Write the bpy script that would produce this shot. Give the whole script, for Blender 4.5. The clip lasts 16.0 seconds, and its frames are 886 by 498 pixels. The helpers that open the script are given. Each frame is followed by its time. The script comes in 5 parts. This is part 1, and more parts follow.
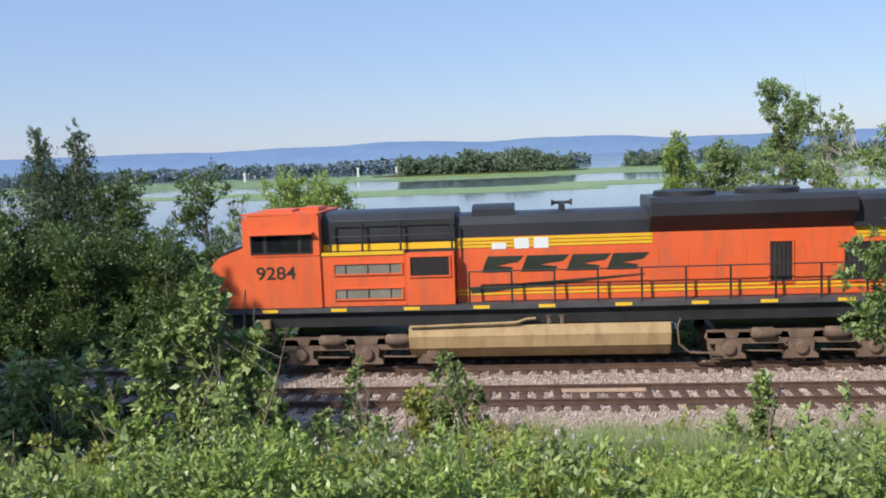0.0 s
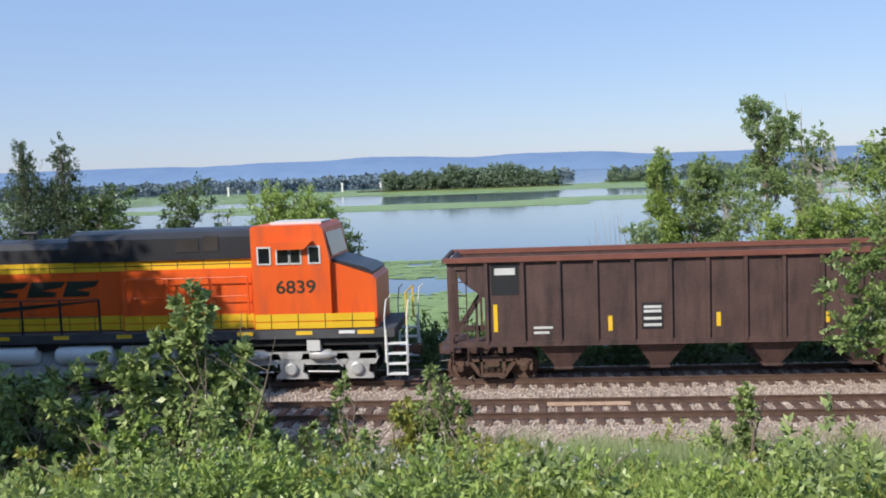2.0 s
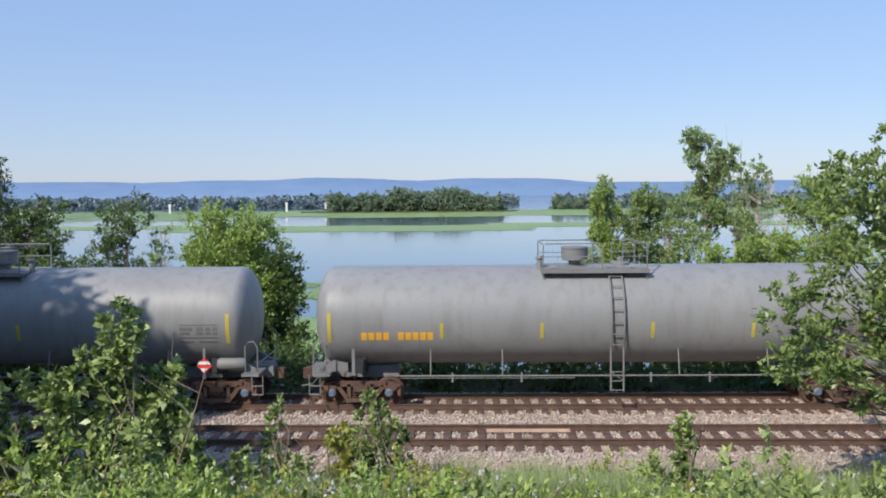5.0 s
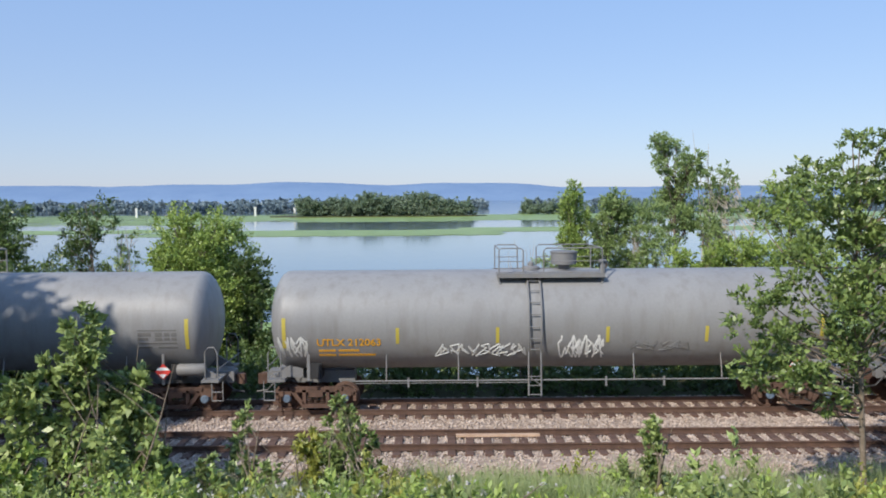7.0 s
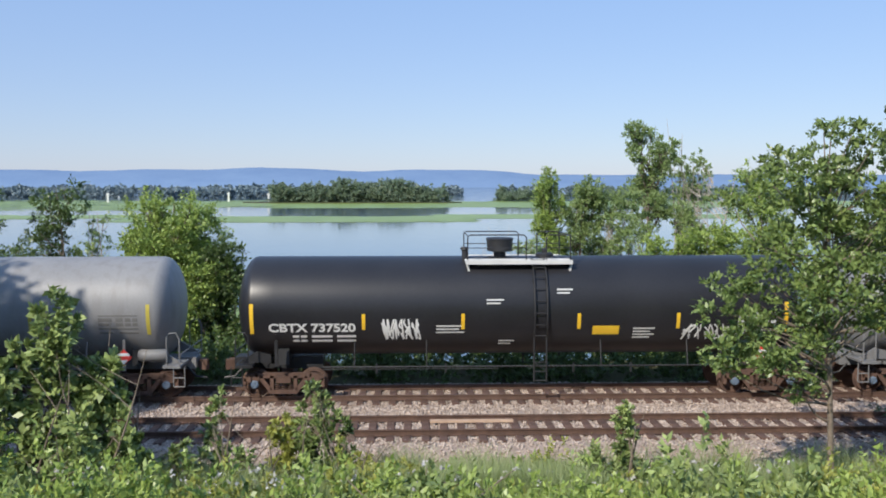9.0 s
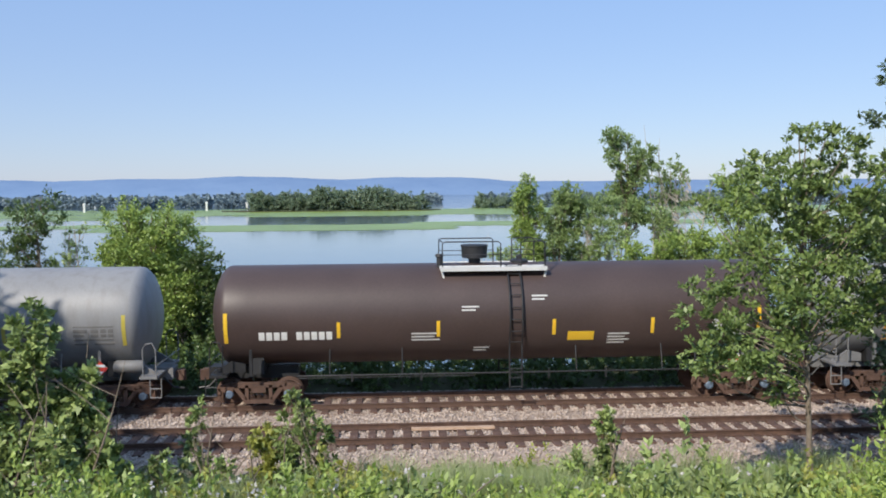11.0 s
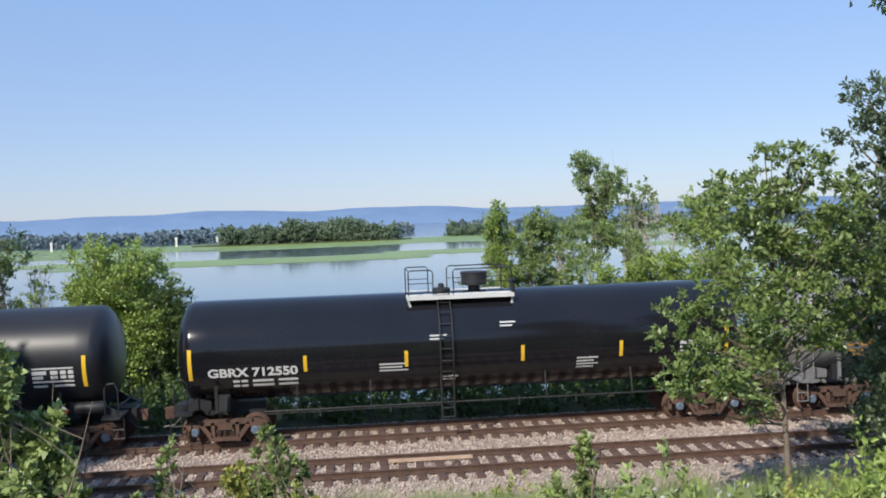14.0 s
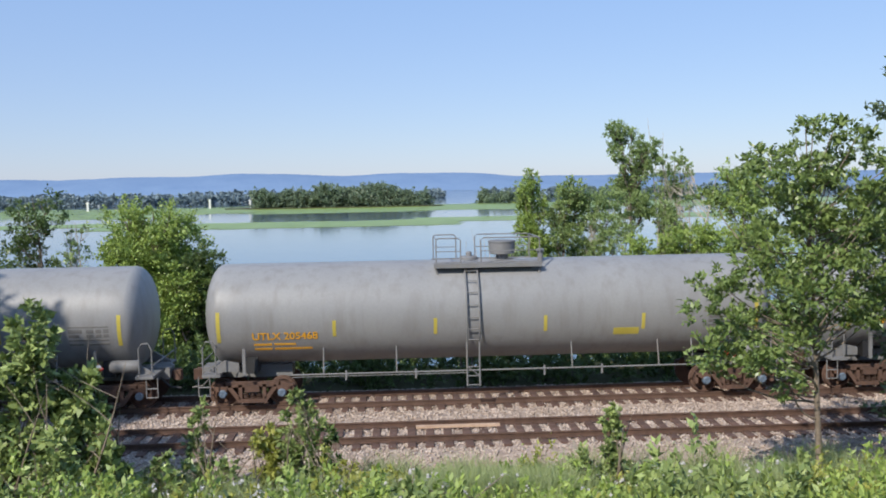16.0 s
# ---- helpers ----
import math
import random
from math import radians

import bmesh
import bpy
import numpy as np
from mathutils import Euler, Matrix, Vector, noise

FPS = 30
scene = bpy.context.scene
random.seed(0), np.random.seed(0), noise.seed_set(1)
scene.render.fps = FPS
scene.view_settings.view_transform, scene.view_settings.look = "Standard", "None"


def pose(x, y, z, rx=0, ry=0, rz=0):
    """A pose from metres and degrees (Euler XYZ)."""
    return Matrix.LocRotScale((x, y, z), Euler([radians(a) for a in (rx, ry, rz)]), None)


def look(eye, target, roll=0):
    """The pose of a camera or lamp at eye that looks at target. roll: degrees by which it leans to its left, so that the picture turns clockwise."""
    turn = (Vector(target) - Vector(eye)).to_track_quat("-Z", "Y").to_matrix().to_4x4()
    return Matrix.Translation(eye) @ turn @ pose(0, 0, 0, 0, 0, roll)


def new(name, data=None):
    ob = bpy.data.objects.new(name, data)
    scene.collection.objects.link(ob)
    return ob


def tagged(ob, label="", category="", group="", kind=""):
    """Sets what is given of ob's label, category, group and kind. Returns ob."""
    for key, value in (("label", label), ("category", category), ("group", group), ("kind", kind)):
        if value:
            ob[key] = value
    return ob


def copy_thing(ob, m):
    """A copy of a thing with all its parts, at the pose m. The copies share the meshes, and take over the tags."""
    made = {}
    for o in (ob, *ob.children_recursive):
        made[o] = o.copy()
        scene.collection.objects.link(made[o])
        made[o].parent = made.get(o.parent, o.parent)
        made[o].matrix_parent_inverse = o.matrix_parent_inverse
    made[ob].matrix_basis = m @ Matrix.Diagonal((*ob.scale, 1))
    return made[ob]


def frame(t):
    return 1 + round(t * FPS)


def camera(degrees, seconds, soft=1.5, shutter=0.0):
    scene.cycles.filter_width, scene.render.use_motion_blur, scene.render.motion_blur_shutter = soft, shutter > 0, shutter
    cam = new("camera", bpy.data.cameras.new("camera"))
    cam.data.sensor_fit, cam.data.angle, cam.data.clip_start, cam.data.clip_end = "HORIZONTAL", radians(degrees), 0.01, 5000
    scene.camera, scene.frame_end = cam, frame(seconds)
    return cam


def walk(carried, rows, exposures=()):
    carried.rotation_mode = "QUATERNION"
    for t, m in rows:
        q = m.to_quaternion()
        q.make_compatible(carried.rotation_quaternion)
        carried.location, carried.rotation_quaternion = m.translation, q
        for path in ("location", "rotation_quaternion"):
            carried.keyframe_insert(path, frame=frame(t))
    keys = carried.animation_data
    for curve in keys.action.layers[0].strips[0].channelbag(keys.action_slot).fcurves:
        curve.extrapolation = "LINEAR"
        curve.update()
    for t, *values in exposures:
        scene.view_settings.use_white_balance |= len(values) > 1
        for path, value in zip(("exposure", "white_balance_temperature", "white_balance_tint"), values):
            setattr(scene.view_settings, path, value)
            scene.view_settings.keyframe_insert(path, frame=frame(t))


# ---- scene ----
cam = camera(52.0, 16.0, soft=1.85)
PATH = [
    (0, (1.196, -0.837, 6.609), (0.978, 1.141, 6.409), -2.30),
    (0.5, (1.165, -0.967, 6.646), (0.941, 1.008, 6.423), -1.70),
    (1, (1.144, -1.015, 6.621), (0.947, 0.965, 6.424), -2.20),
    (1.5, (1.142, -1.004, 6.601), (0.959, 0.978, 6.399), -2.80),
    (2, (1.151, -0.971, 6.590), (0.969, 1.013, 6.422), -2.10),
    (2.5, (1.151, -0.940, 6.581), (0.966, 1.047, 6.443), -1.60),
    (3, (1.150, -0.891, 6.570), (1.015, 1.101, 6.439), -1.30),
    (3.5, (1.159, -0.826, 6.561), (1.040, 1.167, 6.442), -1.30),
    (3.7, (1.165, -0.802, 6.558), (1.044, 1.190, 6.431), -0.80),
    (5.8, (1.188, -0.608, 6.549), (1.191, 1.389, 6.435), -0.81),
    (6, (1.188, -0.597, 6.548), (1.208, 1.400, 6.435), -0.90),
    (6.5, (1.186, -0.584, 6.544), (1.220, 1.413, 6.436), -1.20),
    (7, (1.188, -0.597, 6.541), (1.196, 1.400, 6.431), -0.40),
    (7.5, (1.177, -0.609, 6.534), (1.235, 1.379, 6.321), -0.01),
    (8, (1.176, -0.608, 6.529), (1.228, 1.387, 6.402), -0.60),
    (8.5, (1.179, -0.605, 6.526), (1.232, 1.391, 6.411), -0.70),
    (9, (1.177, -0.601, 6.524), (1.241, 1.393, 6.385), -0.00),
    (9.5, (1.168, -0.605, 6.521), (1.247, 1.388, 6.376), 0.69),
    (12, (1.170, -0.611, 6.519), (1.302, 1.382, 6.412), -1.30),
    (12.5, (1.180, -0.575, 6.516), (1.324, 1.417, 6.412), -1.40),
    (13, (1.193, -0.503, 6.514), (1.402, 1.483, 6.415), -0.89),
    (13.5, (1.205, -0.443, 6.519), (1.433, 1.542, 6.425), -0.99),
    (14, (1.203, -0.465, 6.507), (1.374, 1.527, 6.445), -2.09),
    (14.5, (1.187, -0.493, 6.509), (1.348, 1.499, 6.436), -1.20),
    (15, (1.179, -0.491, 6.516), (1.345, 1.501, 6.461), 0.81),
    (15.5, (1.181, -0.453, 6.522), (1.304, 1.541, 6.410), 0.60),
    (16, (1.193, -0.399, 6.538), (1.294, 1.594, 6.405), -1.01),
]
walk(cam, [(t, look(eye, target, roll)) for t, eye, target, roll in PATH])

# ---- light ----
SUN_AZ, SUN_EL = radians(36), radians(38)
TO_SUN = Vector((-math.sin(SUN_AZ) * math.cos(SUN_EL), -math.cos(SUN_AZ) * math.cos(SUN_EL), math.sin(SUN_EL)))
world = bpy.data.worlds.new("sky")
scene.world = world
world.use_nodes = True
wn = world.node_tree
sky = wn.nodes.new("ShaderNodeTexSky")
sky.sky_type, sky.sun_disc = "NISHITA", False
sky.sun_elevation, sky.sun_rotation = SUN_EL, math.atan2(TO_SUN.x, TO_SUN.y)
sky.air_density, sky.dust_density, sky.ozone_density = 1.0, 0.3, 5.0
haze = wn.nodes.new("ShaderNodeMix")
haze.data_type = "RGBA"
haze.inputs[0].default_value = 0.52
tone = wn.nodes.new("ShaderNodeMix")  # thin summer haze: paler and warmer low down
tone.data_type = "RGBA"
tone.inputs[6].default_value, tone.inputs[7].default_value = (4.3, 4.9, 7.2, 1), (3.1, 5.0, 8.8, 1)
way, axes, rise = wn.nodes.new("ShaderNodeTexCoord"), wn.nodes.new("ShaderNodeSeparateXYZ"), wn.nodes.new("ShaderNodeMapRange")
rise.inputs[2].default_value = 0.28
wn.links.new(way.outputs["Generated"], axes.inputs[0])
wn.links.new(axes.outputs["Z"], rise.inputs[0])
wn.links.new(rise.outputs[0], tone.inputs[0])
wn.links.new(tone.outputs[2], haze.inputs[7])
wn.links.new(sky.outputs[0], haze.inputs[6])
wn.links.new(haze.outputs[2], wn.nodes["Background"].inputs["Color"])
wn.nodes["Background"].inputs["Strength"].default_value = 0.122
sun = new("sun", bpy.data.lights.new("sun", "SUN"))
sun.data.energy, sun.data.angle, sun.data.color = 4.5, radians(0.6), (1.0, 0.93, 0.82)
sun.matrix_world = look(TO_SUN * 200, (0, 0, 0))
scene.view_settings.exposure = 0.0


# ---- materials ----
def surf(name, a, b, rough=0.6, metal=0.0, scale=1.5, grain=30.0, bump=0.15, jitter=0.0, spec=0.5, dirt=None):
    """Two-scale mottled surface from colour a to b; jitter varies the brightness from piece to piece; dirt streaks over it."""
    m = bpy.data.materials.new(name)
    m.use_nodes = True
    t = m.node_tree
    p = t.nodes["Principled BSDF"]
    co = t.nodes.new("ShaderNodeTexCoord")
    big, fine = t.nodes.new("ShaderNodeTexNoise"), t.nodes.new("ShaderNodeTexNoise")
    big.inputs["Scale"].default_value, fine.inputs["Scale"].default_value = scale, grain
    big.inputs["Detail"].default_value = fine.inputs["Detail"].default_value = 4
    for n in (big, fine):
        t.links.new(co.outputs["Object"], n.inputs["Vector"])
    add = t.nodes.new("ShaderNodeMath")
    add.operation = "MULTIPLY_ADD"
    t.links.new(fine.outputs[0], add.inputs[0])
    add.inputs[1].default_value = 0.5
    t.links.new(big.outputs[0], add.inputs[2])
    ramp = t.nodes.new("ShaderNodeMapRange")
    ramp.inputs[1].default_value, ramp.inputs[2].default_value = 0.5, 1.0
    t.links.new(add.outputs[0], ramp.inputs[0])
    mix = t.nodes.new("ShaderNodeMix")
    mix.data_type = "RGBA"
    mix.inputs[6].default_value, mix.inputs[7].default_value = (*a, 1), (*b, 1)
    t.links.new(ramp.outputs[0], mix.inputs[0])
    col = mix.outputs[2]
    if dirt:
        st = t.nodes.new("ShaderNodeTexNoise")
        mp = t.nodes.new("ShaderNodeMapping")
        mp.inputs["Scale"].default_value = (2.2, 2.2, 0.35)
        t.links.new(co.outputs["Object"], mp.inputs[0])
        t.links.new(mp.outputs[0], st.inputs["Vector"])
        st.inputs["Scale"].default_value, st.inputs["Detail"].default_value = 1.6, 6
        r2 = t.nodes.new("ShaderNodeMapRange")
        r2.inputs[1].default_value, r2.inputs[2].default_value, r2.inputs[4].default_value = 0.48, 0.78, 0.75
        t.links.new(st.outputs[0], r2.inputs[0])
        m2 = t.nodes.new("ShaderNodeMix")
        m2.data_type = "RGBA"
        m2.inputs[7].default_value = (*dirt, 1)
        t.links.new(r2.outputs[0], m2.inputs[0])
        t.links.new(col, m2.inputs[6])
        col = m2.outputs[2]
    if jitter:
        info = t.nodes.new("ShaderNodeObjectInfo")
        isl = t.nodes.new("ShaderNodeNewGeometry")
        sm = t.nodes.new("ShaderNodeMath")
        sm.operation = "ADD"
        t.links.new(info.outputs["Random"], sm.inputs[0])
        t.links.new(isl.outputs["Random Per Island"], sm.inputs[1])
        mr = t.nodes.new("ShaderNodeMapRange")
        mr.inputs[2].default_value, mr.inputs[3].default_value, mr.inputs[4].default_value = 2.0, 1 - jitter, 1 + jitter
        t.links.new(sm.outputs[0], mr.inputs[0])
        hs = t.nodes.new("ShaderNodeHueSaturation")
        t.links.new(mr.outputs[0], hs.inputs["Value"])
        t.links.new(col, hs.inputs["Color"])
        col = hs.outputs[0]
    t.links.new(col, p.inputs["Base Color"])
    p.inputs["Roughness"].default_value, p.inputs["Metallic"].default_value = rough, metal
    p.inputs["Specular IOR Level"].default_value = spec
    if bump:
        bp = t.nodes.new("ShaderNodeBump")
        bp.inputs["Strength"].default_value, bp.inputs["Distance"].default_value = bump, 0.02
        t.links.new(add.outputs[0], bp.inputs["Height"])
        t.links.new(bp.outputs[0], p.inputs["Normal"])
    return m


def leafy(name, a, b, trans=0.35):
    """Leaves that vary from a to b one by one and let light through."""
    m = bpy.data.materials.new(name)
    m.use_nodes = True
    t = m.node_tree
    p = t.nodes["Principled BSDF"]
    isl = t.nodes.new("ShaderNodeNewGeometry")
    co, big = t.nodes.new("ShaderNodeTexCoord"), t.nodes.new("ShaderNodeTexNoise")
    big.inputs["Scale"].default_value = 0.9
    t.links.new(co.outputs["Object"], big.inputs["Vector"])
    ad = t.nodes.new("ShaderNodeMath")
    ad.operation = "MULTIPLY_ADD"
    t.links.new(isl.outputs["Random Per Island"], ad.inputs[0])
    ad.inputs[1].default_value, ad.inputs[2].default_value = 0.7, -0.1
    a2 = t.nodes.new("ShaderNodeMath")
    a2.operation = "MULTIPLY_ADD"
    t.links.new(big.outputs[0], a2.inputs[0])
    a2.inputs[1].default_value = 0.6
    t.links.new(ad.outputs[0], a2.inputs[2])
    mix = t.nodes.new("ShaderNodeMix")
    mix.data_type = "RGBA"
    mix.clamp_factor = True
    mix.inputs[6].default_value, mix.inputs[7].default_value = (*a, 1), (*b, 1)
    t.links.new(a2.outputs[0], mix.inputs[0])
    t.links.new(mix.outputs[2], p.inputs["Base Color"])
    p.inputs["Roughness"].default_value, p.inputs["Specular IOR Level"].default_value = 0.38, 0.5
    tr = t.nodes.new("ShaderNodeBsdfTranslucent")
    t.links.new(mix.outputs[2], tr.inputs[0])
    ms = t.nodes.new("ShaderNodeMixShader")
    ms.inputs[0].default_value = trans
    t.links.new(p.outputs[0], ms.inputs[1])
    t.links.new(tr.outputs[0], ms.inputs[2])
    t.links.new(ms.outputs[0], t.nodes["Material Output"].inputs[0])
    return m


M = {
    "orange": surf("orange_paint", (0.80, 0.105, 0.012), (0.87, 0.135, 0.018), 0.42, scale=0.8, bump=0.03, dirt=(0.55, 0.10, 0.04)),
    "orange_worn": surf("worn_orange_paint", (0.76, 0.115, 0.03), (0.83, 0.15, 0.042), 0.5, scale=0.8, bump=0.03, dirt=(0.48, 0.13, 0.07)),
    "yellow": surf("yellow_paint", (0.78, 0.47, 0.02), (0.85, 0.54, 0.03), 0.45, bump=0.03),
    "black": surf("black_paint", (0.022, 0.022, 0.026), (0.04, 0.04, 0.045), 0.42, scale=0.7, bump=0.04),
    "deck": surf("dark_grey_deck", (0.05, 0.05, 0.055), (0.09, 0.09, 0.095), 0.7),
    "logo": surf("dark_green_black", (0.02, 0.025, 0.015), (0.04, 0.045, 0.03), 0.5, bump=0.02),
    "silver": surf("silver_truck_paint", (0.42, 0.42, 0.42), (0.60, 0.60, 0.60), 0.45, 0.2, dirt=(0.22, 0.19, 0.16)),
    "dusty": surf("dusty_brown_steel", (0.13, 0.085, 0.06), (0.24, 0.165, 0.12), 0.85, scale=3, dirt=(0.09, 0.06, 0.045)),
    "tan": surf("dusty_tan_steel", (0.40, 0.27, 0.13), (0.52, 0.37, 0.19), 0.7, dirt=(0.26, 0.17, 0.09)),
    "rust": surf("rusty_steel", (0.075, 0.045, 0.034), (0.15, 0.085, 0.06), 0.85, scale=4, dirt=(0.09, 0.05, 0.035)),
    "rustred": surf("red_rust", (0.30, 0.10, 0.05), (0.38, 0.15, 0.08), 0.85, scale=4),
    "railtop": surf("worn_rail_steel", (0.12, 0.072, 0.054), (0.19, 0.12, 0.09), 0.55, 0.3),
    "hopper": surf("brown_hopper_steel", (0.062, 0.036, 0.033), (0.125, 0.07, 0.06), 0.7, scale=0.9, grain=12, dirt=(0.018, 0.015, 0.014)),
    "hoptop": surf("rusty_red_top_chord", (0.17, 0.06, 0.045), (0.24, 0.09, 0.06), 0.8),
    "grey": surf("grey_tank_paint", (0.245, 0.245, 0.25), (0.295, 0.295, 0.295), 0.5, scale=0.5, grain=14, bump=0.02, dirt=(0.20, 0.19, 0.18)),
    "greytrim": surf("grey_trim_steel", (0.16, 0.16, 0.165), (0.24, 0.24, 0.24), 0.6, dirt=(0.2, 0.18, 0.16)),
    "tankblack": surf("black_tank_paint", (0.016, 0.016, 0.019), (0.027, 0.027, 0.031), 0.38, scale=0.5, grain=14, bump=0.015),
    "tankgloss": surf("new_black_tank_paint", (0.010, 0.010, 0.013), (0.015, 0.015, 0.018), 0.13, scale=0.5, grain=14, bump=0.006),
    "tankbrown": surf("brown_tank_paint", (0.06, 0.04, 0.036), (0.085, 0.058, 0.052), 0.48, scale=0.5, grain=14, bump=0.02),
    "blacktrim": surf("black_trim_steel", (0.015, 0.015, 0.017), (0.035, 0.035, 0.037), 0.5),
    "white": surf("white_paint", (0.75, 0.75, 0.73), (0.82, 0.82, 0.80), 0.5, bump=0.02),
    "stencil": surf("faded_stencil", (0.55, 0.55, 0.53), (0.7, 0.7, 0.68), 0.6, bump=0.0),
    "faded": surf("faded_dark_stencil", (0.13, 0.125, 0.12), (0.19, 0.185, 0.18), 0.7, bump=0.0),
    "amber": surf("amber_reflector", (0.85, 0.50, 0.03), (0.9, 0.58, 0.05), 0.35, bump=0.0),
    "ylwtape": surf("faded_yellow_reflector", (0.44, 0.36, 0.06), (0.56, 0.46, 0.09), 0.4, bump=0.0),
    "marks": surf("orange_yellow_lettering", (0.78, 0.38, 0.03), (0.85, 0.45, 0.05), 0.5, bump=0.0),
    "red": surf("red_placard", (0.62, 0.05, 0.04), (0.7, 0.07, 0.05), 0.5, bump=0.0),
    "bluecap": surf("blue_bearing_cap", (0.10, 0.145, 0.20), (0.16, 0.205, 0.27), 0.5),
    "glass": surf("dark_cab_glass", (0.01, 0.012, 0.014), (0.015, 0.017, 0.02), 0.06, bump=0.0, spec=0.8),
    "mesh": surf("dark_grille", (0.02, 0.017, 0.015), (0.05, 0.04, 0.035), 0.8, grain=80),
    "filter": surf("grey_filter_screen", (0.16, 0.15, 0.12), (0.26, 0.25, 0.2), 0.8, grain=60),
    "tie": surf("creosoted_tie_wood", (0.085, 0.048, 0.037), (0.18, 0.108, 0.082), 0.9, scale=3, grain=25, bump=0.5, jitter=0.25),
    "ballast": surf("pink_grey_ballast", (0.24, 0.18, 0.145), (0.47, 0.38, 0.32), 0.95, scale=6, grain=30, bump=0.8),
    "stone": surf("ballast_stone", (0.33, 0.255, 0.205), (0.58, 0.48, 0.41), 0.9, scale=3, grain=40, bump=0.2, jitter=0.5),
    "soil": surf("weedy_soil", (0.035, 0.045, 0.015), (0.11, 0.10, 0.05), 0.95, scale=0.7, grain=9, bump=0.8),
    "bark": surf("grey_brown_bark", (0.15, 0.115, 0.085), (0.29, 0.235, 0.18), 0.9, scale=5, grain=40, bump=0.6),
    "deadwood": surf("bleached_dead_wood", (0.36, 0.31, 0.26), (0.5, 0.45, 0.39), 0.9, scale=5, bump=0.3),
    "concrete": surf("pale_concrete", (0.6, 0.6, 0.58), (0.75, 0.75, 0.72), 0.8),
    "plank": surf("orange_tan_plank", (0.44, 0.29, 0.20), (0.60, 0.43, 0.31), 0.85, scale=4, grain=30),
    "leaf": leafy("bush_leaf", (0.055, 0.105, 0.026), (0.44, 0.53, 0.19), 0.2),
    # dark foliage; on the trackside bushes it also stands in for shade
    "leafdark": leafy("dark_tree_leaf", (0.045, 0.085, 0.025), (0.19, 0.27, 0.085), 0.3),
    "leaffresh": leafy("fresh_tree_leaf", (0.11, 0.195, 0.036), (0.46, 0.57, 0.15), 0.26),
    "leafpale": leafy("pale_willow_leaf", (0.15, 0.23, 0.075), (0.40, 0.50, 0.20), 0.36),
    "leafsap": leafy("sapling_leaf", (0.055, 0.11, 0.025), (0.32, 0.41, 0.13), 0.25),
    "leafpine": leafy("blue_green_leaf", (0.05, 0.09, 0.042), (0.19, 0.245, 0.125), 0.3),
    "leafyel": leafy("yellow_green_leaf", (0.25, 0.28, 0.05), (0.54, 0.54, 0.15), 0.34),
    "grass": leafy("grass_blade", (0.20, 0.30, 0.06), (0.50, 0.60, 0.18), 0.45),
    "palegrass": leafy("pale_grass_blade", (0.27, 0.34, 0.13), (0.5, 0.56, 0.28), 0.45),
    "flower": leafy("white_flower", (0.55, 0.52, 0.5), (0.75, 0.72, 0.7), 0.3),
    "lily": leafy("lily_pad", (0.22, 0.33, 0.05), (0.36, 0.46, 0.11), 0.1),
    # island green, paled and greyed here to include the haze over the lake
    "farleaf": leafy("haze_paled_leaf", (0.14, 0.20, 0.13), (0.25, 0.315, 0.20), 0.3),
    # far woods: blue-grey distance haze mixed straight into the leaf colour
    "farwood": leafy("haze_tinted_wood", (0.175, 0.235, 0.26), (0.205, 0.27, 0.29), 0.1),
    # the blue is air haze over the bluffs, painted as base colour
    "hill": surf("haze_painted_hill", (0.165, 0.25, 0.395), (0.20, 0.29, 0.43), 1.0, scale=0.008, grain=0.06, bump=0.0, spec=0.0),
}

# water: smooth, faintly rippled
M["water"] = bpy.data.materials.new("lake_water")
M["water"].use_nodes = True
wt = M["water"].node_tree
wp = wt.nodes["Principled BSDF"]
wp.inputs["Base Color"].default_value = (0.10, 0.15, 0.19, 1)
wp.inputs["Roughness"].default_value, wp.inputs["IOR"].default_value = 0.07, 1.33
wc, wo, wb = wt.nodes.new("ShaderNodeTexCoord"), wt.nodes.new("ShaderNodeTexNoise"), wt.nodes.new("ShaderNodeBump")
wo.inputs["Scale"].default_value, wo.inputs["Detail"].default_value = 1.1, 3
wb.inputs["Strength"].default_value, wb.inputs["Distance"].default_value = 0.04, 0.05
wt.links.new(wc.outputs["Object"], wo.inputs["Vector"])
wt.links.new(wo.outputs[0], wb.inputs["Height"])
wt.links.new(wb.outputs[0], wp.inputs["Normal"])


# ---- mesh helpers ----
def part(name, bm, mat, parent=None, label="", smooth=False):
    """One mesh object from a bmesh, under a thing or a part."""
    me = bpy.data.meshes.new(name)
    bmesh.ops.recalc_face_normals(bm, faces=bm.faces)
    bm.to_mesh(me)
    bm.free()
    me.materials.append(mat)
    if smooth:
        me.shade_smooth()
        me.set_sharp_from_angle(angle=radians(40))
    ob = new(name, me)
    ob.parent = parent
    if label:
        ob["label"] = label
    return ob


def prism(bm, pts, axis, lo, hi):
    """Closed prism: a polygon in the plane across axis, from lo to hi along it."""
    def at(p, v):
        return {"x": (v, p[0], p[1]), "y": (p[0], v, p[1]), "z": (p[0], p[1], v)}[axis]
    a = [bm.verts.new(at(p, lo)) for p in pts]
    b = [bm.verts.new(at(p, hi)) for p in pts]
    bm.faces.new(a)
    bm.faces.new(b[::-1])
    for i in range(len(pts)):
        j = (i + 1) % len(pts)
        bm.faces.new((a[i], b[i], b[j], a[j]))


